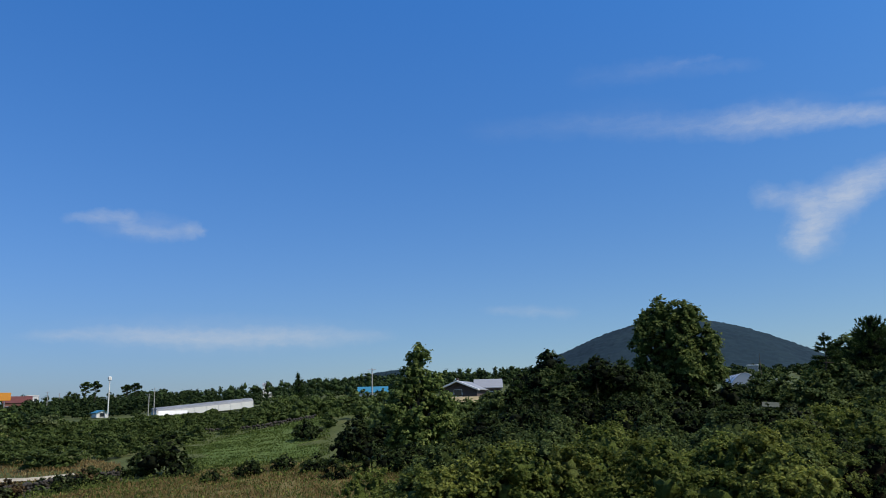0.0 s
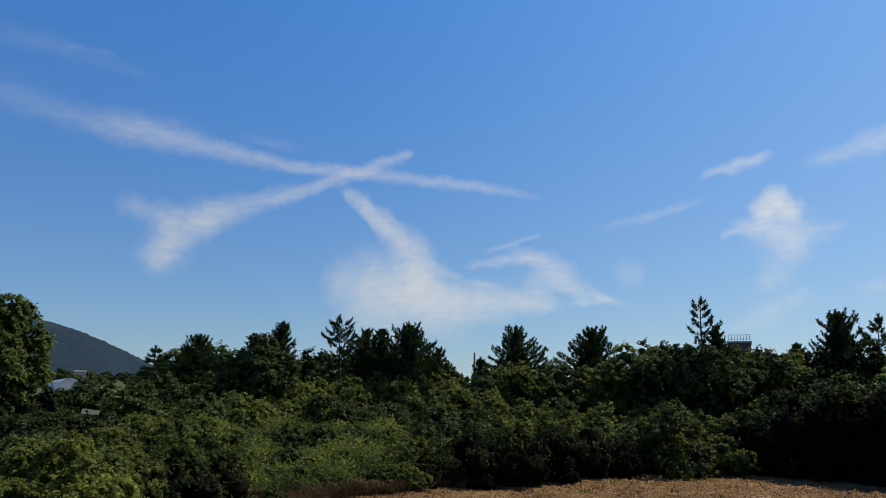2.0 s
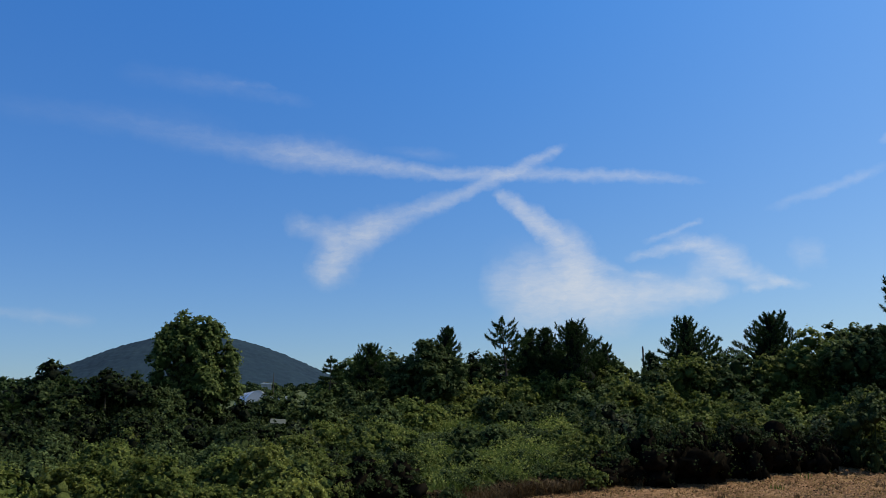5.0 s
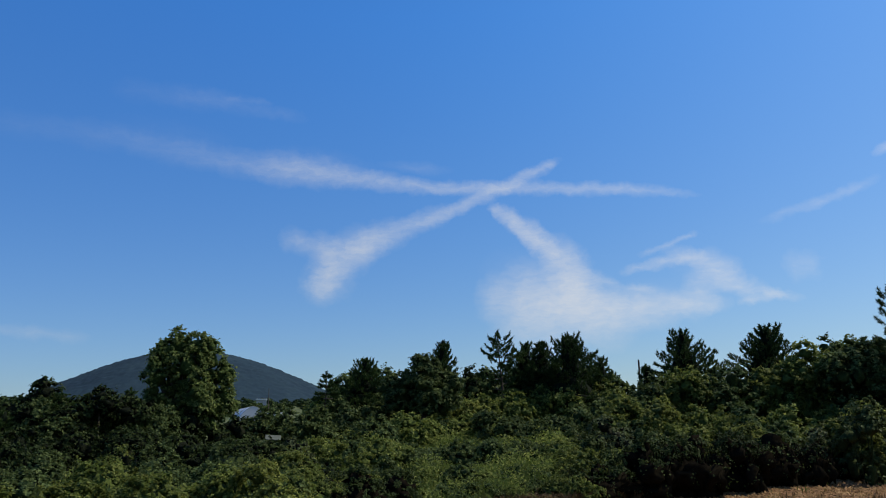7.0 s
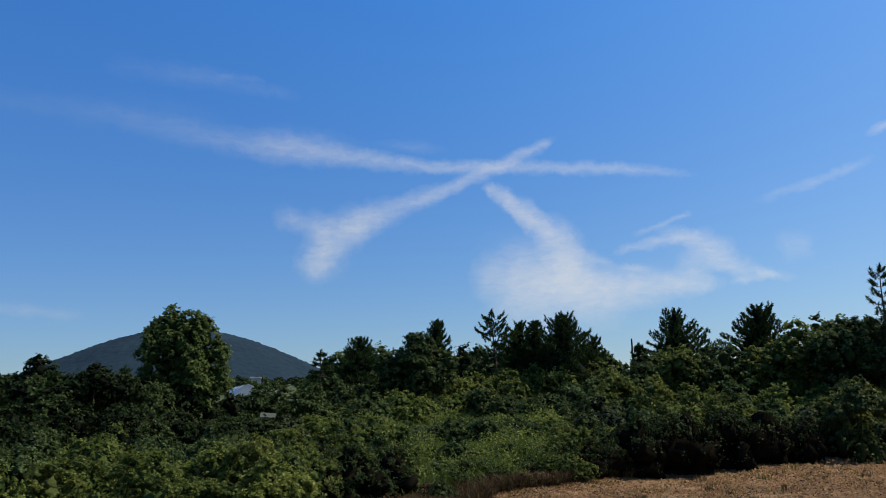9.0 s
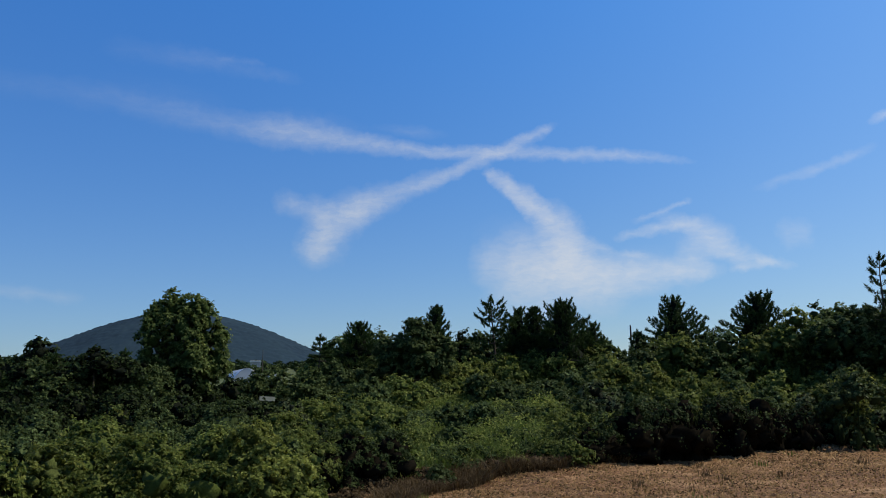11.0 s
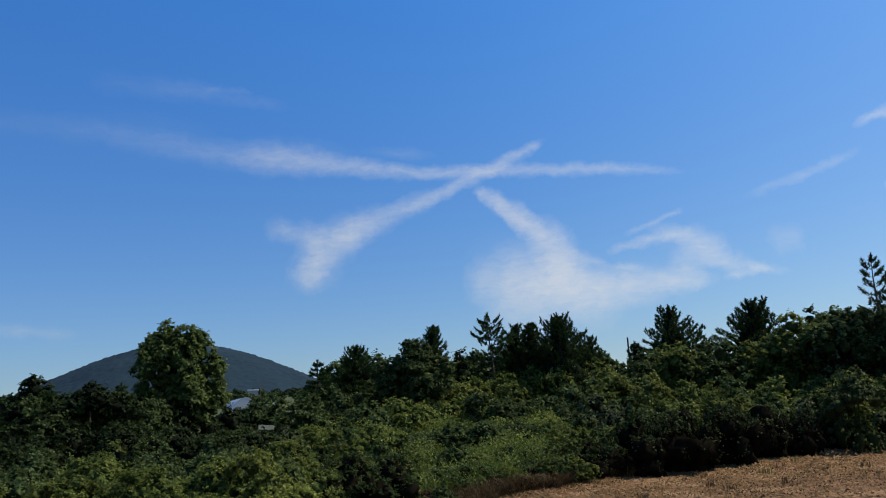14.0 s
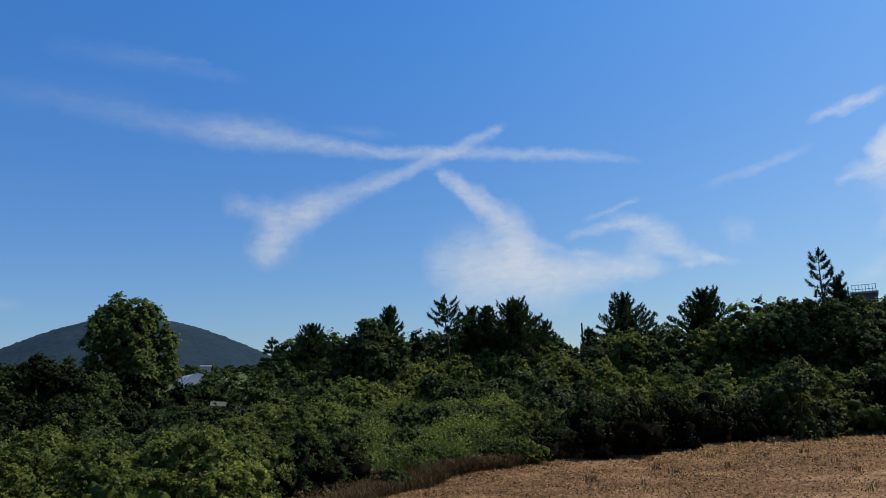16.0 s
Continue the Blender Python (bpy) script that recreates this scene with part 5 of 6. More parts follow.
cover("straw_grass", "tall dry straw-coloured grass with green tufts", "grass", LEAF["straw"], 38000, -62, -32,
      [(-62, 24), (-40, 26), (-32, 30)], [(-62, 41), (-52, 52), (-46, 60), (-41, 60), (-36, 54), (-32, 50)], "blade", (0.1, 0.3), 61, 1.0, -0.1)
cover("green_grass", "green grass and weeds among dry straw", "grass", LEAF["reed"], 26000, -70, -30,
      [(-70, 22), (-30, 26)], [(-70, 40), (-52, 54), (-46, 62), (-40, 62), (-30, 52)], "blade", (0.12, 0.34), 62, 0.5, 0.1)
cover("leafy_weeds", "low leafy green weeds in dry grass", "weeds", LEAF["kudzu"], 9000, -70, -30,
      [(-70, 22), (-30, 26)], [(-70, 40), (-52, 54), (-46, 64), (-40, 64), (-30, 52)], "leaf", (0.1, 0.7), 69, 0.5, 0.75)
cover("field_grass", "dry straw-coloured grass across a field", "grass", LEAF["straw"], 60000, -88, -62,
      [(-88, 22), (-70, 25), (-62, 32)], [(-88, 78), (-75, 77), (-67, 74), (-62, 58)], "blade", (0.04, 0.12), 63, 1.3, -0.2, 0.0007)
cover("field_weeds", "brown and green weeds across a straw field", "weeds", LEAF["brown"], 15000, -88, -62,
      [(-88, 44), (-70, 50), (-64, 60)], [(-88, 60), (-75, 62), (-67, 66), (-64, 70)], "blade", (0.06, 0.2), 70, 0.9, 0.1, 0.0007)
cover("meadow_grass", "bright green meadow grass", "grass", LEAF["reed"], 24000, -48, -38,
      [(-48, 60), (-38, 62)], [(-48, 84), (-38, 106)], "blade", (0.09, 0.22), 76, 0.7, -0.5)
cover("slope_grass", "green rough grass on a gentle slope", "grass", LEAF["reed"], 30000, -62, -36,
      [(-62, 96), (-58, 70), (-48, 80), (-38, 100)], [(-62, 100), (-57, 170), (-36, 170)], "blade", (0.2, 0.5), 77, 0.5, -0.3)
cover("rough_grass", "dry and green rough grass around stone walls", "grass", LEAF["straw"], 22000, -84, -52,
      [(-84, 60), (-66, 66), (-60, 54), (-52, 52)], [(-84, 84), (-70, 92), (-62, 100), (-52, 68)], "blade", (0.15, 0.4), 78, 0.6, 0.0)
cover("bank_reeds", "green reeds and tall grass on the bank", "reeds", LEAF["reed"], 22000, -4, 18,
      [(-4, 38), (3, 36), (18, 47)], [(-4, 60), (18, 62)], "blade", (0.5, 1.2), 64, 0.8, -0.2, 0.0016)
cover("bank_creeper", "leafy green creeper spreading over the bank", "creeper", LEAF["kudzu"], 52000, -6, 19,
      [(-6, 37), (3, 36), (18, 47)], [(-6, 62), (19, 66)], "leaf", (0.1, 1.7), 65, clumpy=-0.1)
cover("field_stubble", "short cut straw stubble lying on the soil", "stubble", LEAF["straw"], 40000, -4, 78,
      [(-4, 14), (78, 14)], [(a, field_edge(a)) for a in range(-4, 79, 2)], "blade", (0.05, 0.15), 66, 1.6, 0.1, 0.0013)
cover("field_litter", "dark dry plant litter on the soil", "litter", LEAF["litter"], 42000, -4, 78,
      [(-4, 14), (78, 14)], [(a, field_edge(a) + 1) for a in range(-4, 79, 2)], "blade", (0.025, 0.09), 67, 2.2, 0.0, 0.0016)
cover("dry_weeds", "brown dry weeds along the field's margin", "weeds", LEAF["brown"], 22000, -3, 19,
      [(a, field_edge(a) - 1.6) for a in range(-4, 37, 2)], [(a, field_edge(a) + 3.0) for a in range(-4, 37, 2)], "blade", (0.2, 0.8), 68, 1.1, -0.3)


def field_clods(n, seed):
    """Lumps of turned soil and chaff strewn over the field in loose rows, joined."""
    r = np.random.default_rng(seed)
    az = r.uniform(-4, 76, n)
    d = np.array([field_edge(a) for a in az]) * np.sqrt(r.uniform(0.12, 0.99, n))
    x, y = d * K * np.sin(np.radians(az)), d * K * np.cos(np.radians(az))
    rows_ = np.sin((x * 0.5 - y * 0.87) * 5.2 + 0.8 * np.sin(y * 0.3))
    keep = rows_ + 0.7 * np.sin(x * 0.21 + 2 * np.sin(y * 0.17)) > r.uniform(-1.4, 0.9, n)
    x, y, d = x[keep], y[keep], d[keep]
    m = len(x)
    s = np.maximum(0.06, 0.0021 * d * K) * r.uniform(0.45, 1.6, m)
    a0 = r.uniform(0, 6.28, m)
    v = np.empty((m, 4, 3))
    for i in range(3):
        a = a0 + i * 2.094 + r.normal(0, 0.3, m)
        v[:, i] = np.stack([x + s * np.cos(a), y + s * np.sin(a), np.full(m, 0.012)], 1)
    v[:, 3] = np.stack([x + r.normal(0, 0.35, m) * s, y + r.normal(0, 0.35, m) * s, s * r.uniform(0.5, 1.2, m)], 1)
    v[:, :, 2] += ground_at(x, y)[:, None]
    i = np.arange(m)[:, None] * 4
    f = np.concatenate([i + [0, 1, 3], i + [1, 2, 3], i + [2, 0, 3]], 1).reshape(-1, 3)
    return tagged(new("field_clods", make_mesh("field_clods", v.reshape(-1, 3), f, CLOD)), "brown crumbled soil clods and chaff in rows", "soil clods", kind="stuff")


field_clods(42000, 79)
for mat, label, seed in (("brown", "dry tufts of stalks standing in the stubble", 900), ("reed", "green tufts of weeds standing in the stubble", 950)):
    r = np.random.default_rng(seed)
    out = []
    for i in range(40 if mat == "brown" else 16):
        a = r.uniform(2, 76)
        d = field_edge(a) * math.sqrt(r.uniform(0.25, 0.97))
        x, y = polar(a, d)
        n = int(r.integers(10, 40))
        p = np.concatenate([r.normal(0, 0.2, (n, 2)) + (x, y), np.full((n, 1), gz(x, y) + 0.02)], 1)
        out.append(blades(p, r.uniform(0.15, 0.55, n), 0.035, np.abs(r.normal(0.3, 0.2, n)), r=r))
    v, f = stack(out)
    tagged(new("field_tufts", make_mesh("field_tufts", v, f, LEAF[mat])), label, "grass tufts", kind="stuff")

# ---- stone walls ----
STONE = plain("basalt_stone", (0.05, 0.042, 0.035), 0.9, vary=0.5, scale=2.5, bumpy=0.5)


def stone_wall(pts, tall, label, seed, size=0.28):
    """A dry stone wall of stacked boulders along a line of (azimuth, distance)."""
    r = np.random.default_rng(seed)
    line = np.array([polar(*p) for p in pts])
    seg = np.concatenate([[0], np.cumsum(np.linalg.norm(np.diff(line, axis=0), axis=1))])
    bv, bf = BALL1
    out = []
    for k in range(int(tall / (size * 0.72))):
        s = r.uniform(0, size)
        while s < seg[-1]:
            x, y = np.interp(s, seg, line[:, 0]), np.interp(s, seg, line[:, 1])
            q = size * r.uniform(0.38, 0.68)
            c = np.array([x + r.normal(0, 0.08), y + r.normal(0, 0.08), gz(x, y) + size * 0.72 * (k + 0.4) + r.normal(0, 0.04)])
            sh = np.array([q, q, q * r.uniform(0.7, 0.95)])
            out.append((c + bv * sh * r.uniform(0.75, 1.2, (len(bv), 1)), bf))
            s += q * 1.55
    v, f = stack(out)
    e = thing("stone_wall", 0, 0, 0, 0, label, "stone wall")
    tagged(part("masonry", make_mesh("masonry", v, f, STONE), parent=e), kind="stuff")
    return e


stone_wall([(-66.8, 69), (-65, 67), (-63, 61), (-61.2, 55)], 0.8, "low dark dry stone wall at the end of a field", 71)
stone_wall([(-65.5, 42), (-63, 44), (-60, 47), (-56, 51), (-52, 56)], 0.85, "grey dry stone wall overgrown with weeds", 72)
CREEP = [(-65, 43), (-64.2, 43.6), (-59.6, 47.6), (-58.7, 48.4), (-57.2, 50), (-56.2, 51), (-55.4, 52), (-54.4, 53.2), (-53.4, 54.5), (-52.2, 56), (-65.6, 66.5), (-61.4, 55.5)]
for k, (a, d) in enumerate(CREEP):
    shrub(a, d, 2.0 + 0.4 * (k % 3), 0.75 + 0.2 * (k % 4), ("shrub", "dark", "grey", "brown")[k % 4], LABELS[("shrub", "dark", "grey", "brown")[k % 4]] + "growing over a dry stone wall", "shrub", "wall creepers", n=7)
stone_wall([(-70, 88), (-66, 92), (-62, 100), (-58, 112)], 0.8, "dark dry stone wall before a hay field", 73, 0.42)
stone_wall([(-84, 80), (-78, 82), (-72, 86), (-69.5, 88)], 0.9, "dark dry stone wall below the woods", 74, 0.42)
stone_wall([(-46.5, 100), (-43, 98), (-39, 104)], 0.8, "dark dry stone wall above a green meadow", 75, 0.42)
for a, d, w, h in ((-68.3, 38, 3.2, 1.3), (-66.2, 40, 2.2, 1.0), (-62.5, 43, 1.6, 1.2), (-54, 53, 2.4, 1.3), (-51, 58, 2.0, 1.0), (-39, 52, 2.2, 1.4), (-43.5, 53, 2.4, 1.2), (-41.2, 55, 2.0, 1.3), (-46, 51, 1.6, 1.0), (-34.8, 50, 3.2, 2.4), (-37.9, 48, 2.2, 1.3)):
    shrub(a, d, w, h, "shrub" if a < -50 else "dark", "small green bush in dry grass", n=7)
for a, d, e, w in ((-34.0, 64, -1.2, 4.6), (-29.6, 64, -0.6, 5.0), (-27.5, 70, -0.4, 4.6), (-25.5, 62, 0.2, 5.0), (-32, 50, -2.6, 3.6), (-29, 46, -2.2, 4.0), (-39.5, 76, -1.0, 3.4)):
    shrub(a, d, w, height_for(a, d, e), "dark" if a < -29 else "shrub", "dense dark bush at the foot of a tree", n=12)

# ---- buildings ----
PINK = plain("pink_paint", (0.78, 0.58, 0.58), 0.55, vary=0.12, scale=1.2, bumpy=0.05)
WHITE = plain("white_wall", (0.75, 0.74, 0.7), 0.75, vary=0.15, scale=0.6, bumpy=0.1)
REDWALL = plain("red_brick_wall", (0.2, 0.085, 0.065), 0.8, vary=0.25, scale=0.8)
REDROOF = plain("red_roof", (0.13, 0.036, 0.03), 0.7, vary=0.25, scale=0.6)
TAN = plain("tan_wall", (0.55, 0.42, 0.26), 0.8, vary=0.2, scale=0.7)
OCHRE = plain("ochre_canvas", (0.33, 0.26, 0.14), 0.8, vary=0.2, scale=0.7)
GREYROOF = plain("grey_sheet_roof", (0.3, 0.31, 0.33), 0.5, vary=0.2, scale=0.8, stretch=(6, 0.5, 1))
DARKWALL = plain("dark_brick_wall", (0.12, 0.085, 0.075), 0.85, vary=0.3, scale=1.2)
BLUEROOF = plain("blue_sheet_roof", (0.04, 0.2, 0.31), 0.45, vary=0.15, scale=0.8)
FILM = plain("greenhouse_film", (0.46, 0.48, 0.52), 0.4, vary=0.15, scale=0.5)
CONCRETE = plain("concrete", (0.4, 0.39, 0.37), 0.85, vary=0.25, scale=1.0)
ORANGE = plain("orange_sign", (0.75, 0.3, 0.03), 0.6, vary=0.15, scale=0.8)
METAL = plain("galvanised_metal", (0.5, 0.5, 0.5), 0.45, 0.6, vary=0.2, scale=3)
GLASS = plain("dark_window_glass", (0.02, 0.025, 0.03), 0.1, vary=0.1, scale=1)
SALMON = plain("salmon_paint", (0.6, 0.3, 0.22), 0.7, vary=0.15, scale=0.8)
SHEET = plain("weathered_sheet", (0.1, 0.11, 0.09), 0.95, vary=0.3, scale=2.5)
SHEET.node_tree.nodes["Principled BSDF"].inputs["Specular IOR Level"].default_value = 0.05
RUST = plain("rust_line", (0.09, 0.06, 0.06), 0.7, vary=0.3, scale=4)


def box(name, size, at, mat, parent, label="", bevel=0.02, taper=1.0):
    bm = bmesh.new()
    bmesh.ops.create_cube(bm, size=1)
    for v in bm.verts:
        k = taper if v.co.z > 0 else 1.0
        v.co = Vector((v.co.x * size[0] * k + at[0], v.co.y * size[1] * k + at[1], v.co.z * size[2] + at[2]))
    if bevel:
        bmesh.ops.bevel(bm, geom=bm.edges[:], offset=bevel, segments=1, affect="EDGES")
    return part(name, bm, mat, parent, label)


def gable(name, w, l, z, rise, mat, parent, over=0.3, thick=0.12, label=""):
    """A gable roof with its ridge along y."""
    bm = bmesh.new()
    hw, hl = w / 2 + over, l / 2 + over
    drop = rise * over / (w / 2)
    ring = [(-hw, z - drop), (0, z + rise), (hw, z - drop), (hw, z - drop - thick), (0, z + rise - thick), (-hw, z - drop - thick)]
    a = [bm.verts.new((x, -hl, q)) for x, q in ring]
    b = [bm.verts.new((x, hl, q)) for x, q in ring]
    for i in range(6):
        j = (i + 1) % 6
        bm.faces.new((a[i], a[j], b[j], b[i]))
    for q in (a, b):
        bm.faces.new((q[0], q[1], q[4], q[5]))
        bm.faces.new((q[1], q[2], q[3], q[4]))
    bmesh.ops.recalc_face_normals(bm, faces=bm.faces[:])
    return part(name, bm, mat, parent, label)


def gable_walls(w, l, h, rise, mat, parent):
    bm = bmesh.new()
    ring = [(-w / 2, 0), (w / 2, 0), (w / 2, h), (0, h + rise - 0.13), (-w / 2, h)]
    a = [bm.verts.new((x, -l / 2, q)) for x, q in ring]
    b = [bm.verts.new((x, l / 2, q)) for x, q in ring]
    bm.faces.new(a)
    bm.faces.new(b[::-1])
    for i in range(5):
        j = (i + 1) % 5
        bm.faces.new((a[j], a[i], b[i], b[j]))
    bmesh.ops.recalc_face_normals(bm, faces=bm.faces[:])
    return part("wall", bm, mat, parent)


def window(parent, w, h, at, turn=0.0, frame_mat=None):
    """A window on a wall that faces -y, with frame and pane."""
    e = new("window")
    e.parent = parent
    e.matrix_basis = pose(*at, 0, 0, turn)
    box("frame", (w + 0.12, 0.08, h + 0.12), (0, 0, 0), frame_mat or WHITE, e, bevel=0.01)
    box("pane", (w, 0.06, h), (0, -0.03, 0), GLASS, e, bevel=0)
    return e


def house(az, d, w, l, h, rise, wall, roof, label, turn=0.0, base=None, windows=1):
    x, y = polar(az, d)
    z = gz(x, y) if base is None else base
    e = thing("house", x, y, z, -az + turn, label, "house")
    gable_walls(w, l, h, rise, wall, e)
    gable("roof", w, l, h, rise, roof, e)
    for i in range(windows):
        window(e, 1.1, 0.9, ((i - (windows - 1) / 2) * w / (windows + 0.3), -l / 2 - 0.02, h * 0.55))
    return e


def pole(az, d, el_top, label, radius=0.09, mat=None, arms=0, category="pole"):
    x, y = polar(az, d)
    h = height_for(az, d, el_top)
    e = thing("utility_pole", x, y, gz(x, y), -az, label, category, "poles")
    z = np.linspace(-0.2, h, 4)
    v, f = tube(np.stack([0 * z, 0 * z, z], 1), np.linspace(radius * 1.3, radius * 0.8, 4), 8)
    part("shaft", make_mesh("shaft", v, f, mat or CONCRETE, True), parent=e)
    for i in range(arms):
        box("crossarm", (1.3, 0.08, 0.08), (0, -0.1, h - 0.3 - 0.5 * i), METAL, e)
    return e


def roof_house(az0, az1, d, el_eave, el_ridge, wall, roof, label, windows=2, deep=7.0):
    """A house seen across its ridge: eaves and ridge at elevations, ends at azimuths."""
    az = (az0 + az1) / 2
    x, y = polar(az, d)
    w = d * K * radians(az1 - az0)
    z = gz(x, y)
    h = EYE + d * K * math.tan(radians(el_eave)) - z
    rise = d * K * (math.tan(radians(el_ridge)) - math.tan(radians(el_eave)))
    e = thing("house", x, y, z, -az + 90, label, "house")
    gable_walls(deep, w, h, rise, wall, e)
    gable("roof", deep, w, h, rise, roof, e)
    for i in range(windows):
        window(e, 1.2, 1.0, (-deep / 2 - 0.03, (i - (windows - 1) / 2) * w / (windows + 0.2), h * 0.6), -90)
    return e


def flat_house(az0, az1, d, el_top, storeys, wall, label, deep=7.0, trim=None, windows=3, rail=False):
    az = (az0 + az1) / 2
    x, y = polar(az, d)
    w = d * K * radians(az1 - az0)
    z = gz(x, y)
    h = EYE + d * K * math.tan(radians(el_top)) - z
    e = thing("building", x, y, z, -az, label, "building")
    box("wall", (w, deep, h), (0, 0, h / 2), wall, e, bevel=0.03)
    box("parapet", (w + 0.3, deep + 0.3, 0.25), (0, 0, h + 0.125), trim or WHITE, e, bevel=0.03)
    for s in range(storeys):
        zc = h * (s + 0.55) / storeys
        if s:
            box("floor_band", (w + 0.16, deep + 0.16, 0.18), (0, 0, h * s / storeys), trim or WHITE, e, bevel=0.02)
        for i in range(windows):
            window(e, w / windows * 0.5, min(1.2, h / storeys * 0.42), ((i - (windows - 1) / 2) * w / windows, -deep / 2 - 0.03, zc))
    if rail:
        for i in range(8):
            box("rail_post", (0.06, 0.06, 0.9), (-w / 2 + 0.1 + i * (w - 0.2) / 7, -deep / 2 + 0.1, h + 0.7), METAL, e, bevel=0)
        for q in (0.55, 1.12):
            box("handrail", (w, 0.06, 0.06), (0, -deep / 2 + 0.1, h + q), METAL, e, bevel=0)
        box("handrail", (0.06, deep, 0.06), (w / 2 - 0.1, 0, h + 1.12), METAL, e, bevel=0)
    return e


def greenhouse(az0, az1, d0, d1, el_top, bays, label, rise=0.9):
    """Joined tunnels of film over hoops, with side walls."""
    a, b = np.array(polar(az0, d0)), np.array(polar(az1, d1))
    mid, run = (a + b) / 2, b - a
    L = float(np.linalg.norm(run))
    z = gz(*mid)
    h = EYE + float(np.linalg.norm(mid)) * math.tan(radians(el_top)) - z
    e = thing("greenhouse", mid[0], mid[1], z, math.degrees(math.atan2(run[1], run[0])), label, "greenhouse")
    span = 5.5
    for k in range(bays):
        bm = bmesh.new()
        rows_ = []
        for t in (0, 1):
            line = []
            for q in np.linspace(0, math.pi, 10):
                line.append((k * span + span / 2 - span / 2 * math.cos(q), h - rise + rise * math.sin(q)))
            rows_.append([bm.verts.new(((t - 0.5) * L, p[0], p[1])) for p in line])
        for i in range(9):
            bm.faces.new((rows_[0][i], rows_[0][i + 1], rows_[1][i + 1], rows_[1][i]))
        for rw in rows_:
            bm.faces.new(rw)
        bmesh.ops.solidify(bm, geom=bm.faces[:], thickness=0.03)
        part("film_roof", bm, FILM, e)
    box("side_wall", (L, 0.08, h - rise), (0, 0.04, (h - rise) / 2), WHITE, e)
    box("side_wall", (L, 0.08, h - rise), (0, bays * span - 0.04, (h - rise) / 2), WHITE, e)
    for t in (-1, 1):
        box("end_wall", (0.08, bays * span, h - rise), (t * L / 2, bays * span / 2, (h - rise) / 2), WHITE, e)
    n = int(L / 3)
    for i in range(n + 1):
        box("frame_post", (0.07, 0.07, h - rise + 0.05), (-L / 2 + i * L / n, -0.04, (h - rise) / 2), METAL, e, bevel=0)
    return e


gh = greenhouse(-49.9, -43.4, 188, 192, 0.42, 2, "long low greenhouse with pale film roof")
gh.matrix_basis = gh.matrix_basis @ Matrix.Rotation(-radians(5.0), 4, "Y")
roof_house(-49.7, -48.0, 174, -0.62, -0.08, WHITE, WHITE, "small white sheeted shed beside a greenhouse", 0, 5.0)
house(-53.5, 196, 2.8, 3.5, 1.3, 0.6, WHITE, BLUEROOF, "small white shed with a blue roof", 20)
mast = pole(-53.0, 194, 2.25, "tall white mast with a small head", 0.14, WHITE)
mast_h = height_for(-53.0, 194, 2.25)
box("head", (0.9, 0.5, 1.1), (0, 0, mast_h - 0.4), WHITE, mast, bevel=0.2)
for a, e in ((-50.1, 1.5), (-50.45, 1.1)):
    pole(a, 186, e, "grey concrete utility pole beside a greenhouse", 0.1, CONCRETE, 1)
for a, e in ((-62.2, 0.75), (-61.9, 0.98), (-61.6, 1.1), (-60.4, 1.17), (-57.2, 1.0), (-56.7, 1.36), (-56.0, 1.23), (-52.6, 1.0)):
    pole(a, 250, e, "slim grey pole standing among trees", 0.1, CONCRETE, 1)
flat_house(-64.8, -63.2, 252, 0.38, 2, WHITE, "white two-storey house with a red upper front", 8.0, REDWALL, 3)
wh = bpy.data.objects["building"]
box("upper_front", (5.2, 0.1, 1.5), (-0.6, -4.06, 2.75), SALMON, wh, bevel=0.01)
flat_house(-69.5, -68.4, 215, -0.22, 1, TAN, "tan single-storey shed among trees", 5.0, TAN, 2)
roof_house(-72.9, -72.2, 200, -0.5, -0.3, WHITE, TAN, "low pale-roofed house among trees", 1, 4)
roof_house(-71.8, -71.2, 200, -0.55, -0.32, WHITE, TAN, "low pale-roofed house among trees", 1, 4)
roof_house(-61.2, -59.6, 330, 0.62, 0.95, WHITE, REDROOF, "long white house with a dark red roof", 4, 9)
roof_house(-59.2, -57.6, 335, 0.66, 1.05, REDWALL, REDROOF, "long brick house with a dark red roof", 4, 9)
flat_house(-57.9, -57.2, 345, 1.05, 2, WHITE, "white two-storey house on the skyline", 7.0, WHITE, 2)
roof_house(-42.8, -42.2, 380, 1.55, 1.72, WHITE, GREYROOF, "white farmhouse on the far slope", 2, 7)
roof_house(-35.9, -33.9, 118, 0.95, 1.32, WHITE, BLUEROOF, "low building with a bright blue sheet roof", 3, 5)
for a, d in ((-36.4, 106), (-35.4, 107), (-34.4, 106), (-33.6, 108), (-26.0, 92), (-27.0, 90), (-25.2, 90)):
    shrub(a, d, 3.4, height_for(a, d, 1.1 if a < -30 else 0.55), "shrub", "green bush before a farm building")
for a in (-29.2, -28.4, -27.6, -26.8):
    shrub(a, 74, 3.4, height_for(a, 74, 0.28), "shrub", "green bush before a tan lean-to")
pole(-34.95, 112, 2.68, "grey concrete utility pole beside a blue roof", 0.11, CONCRETE, 1)
pole(-7.35, 112, 2.87, "grey utility pole beside a greenhouse", 0.06, BARK, 0)
pole(19.6, 90, 4.3, "dark utility pole rising behind pines", 0.13, BARK, 0)


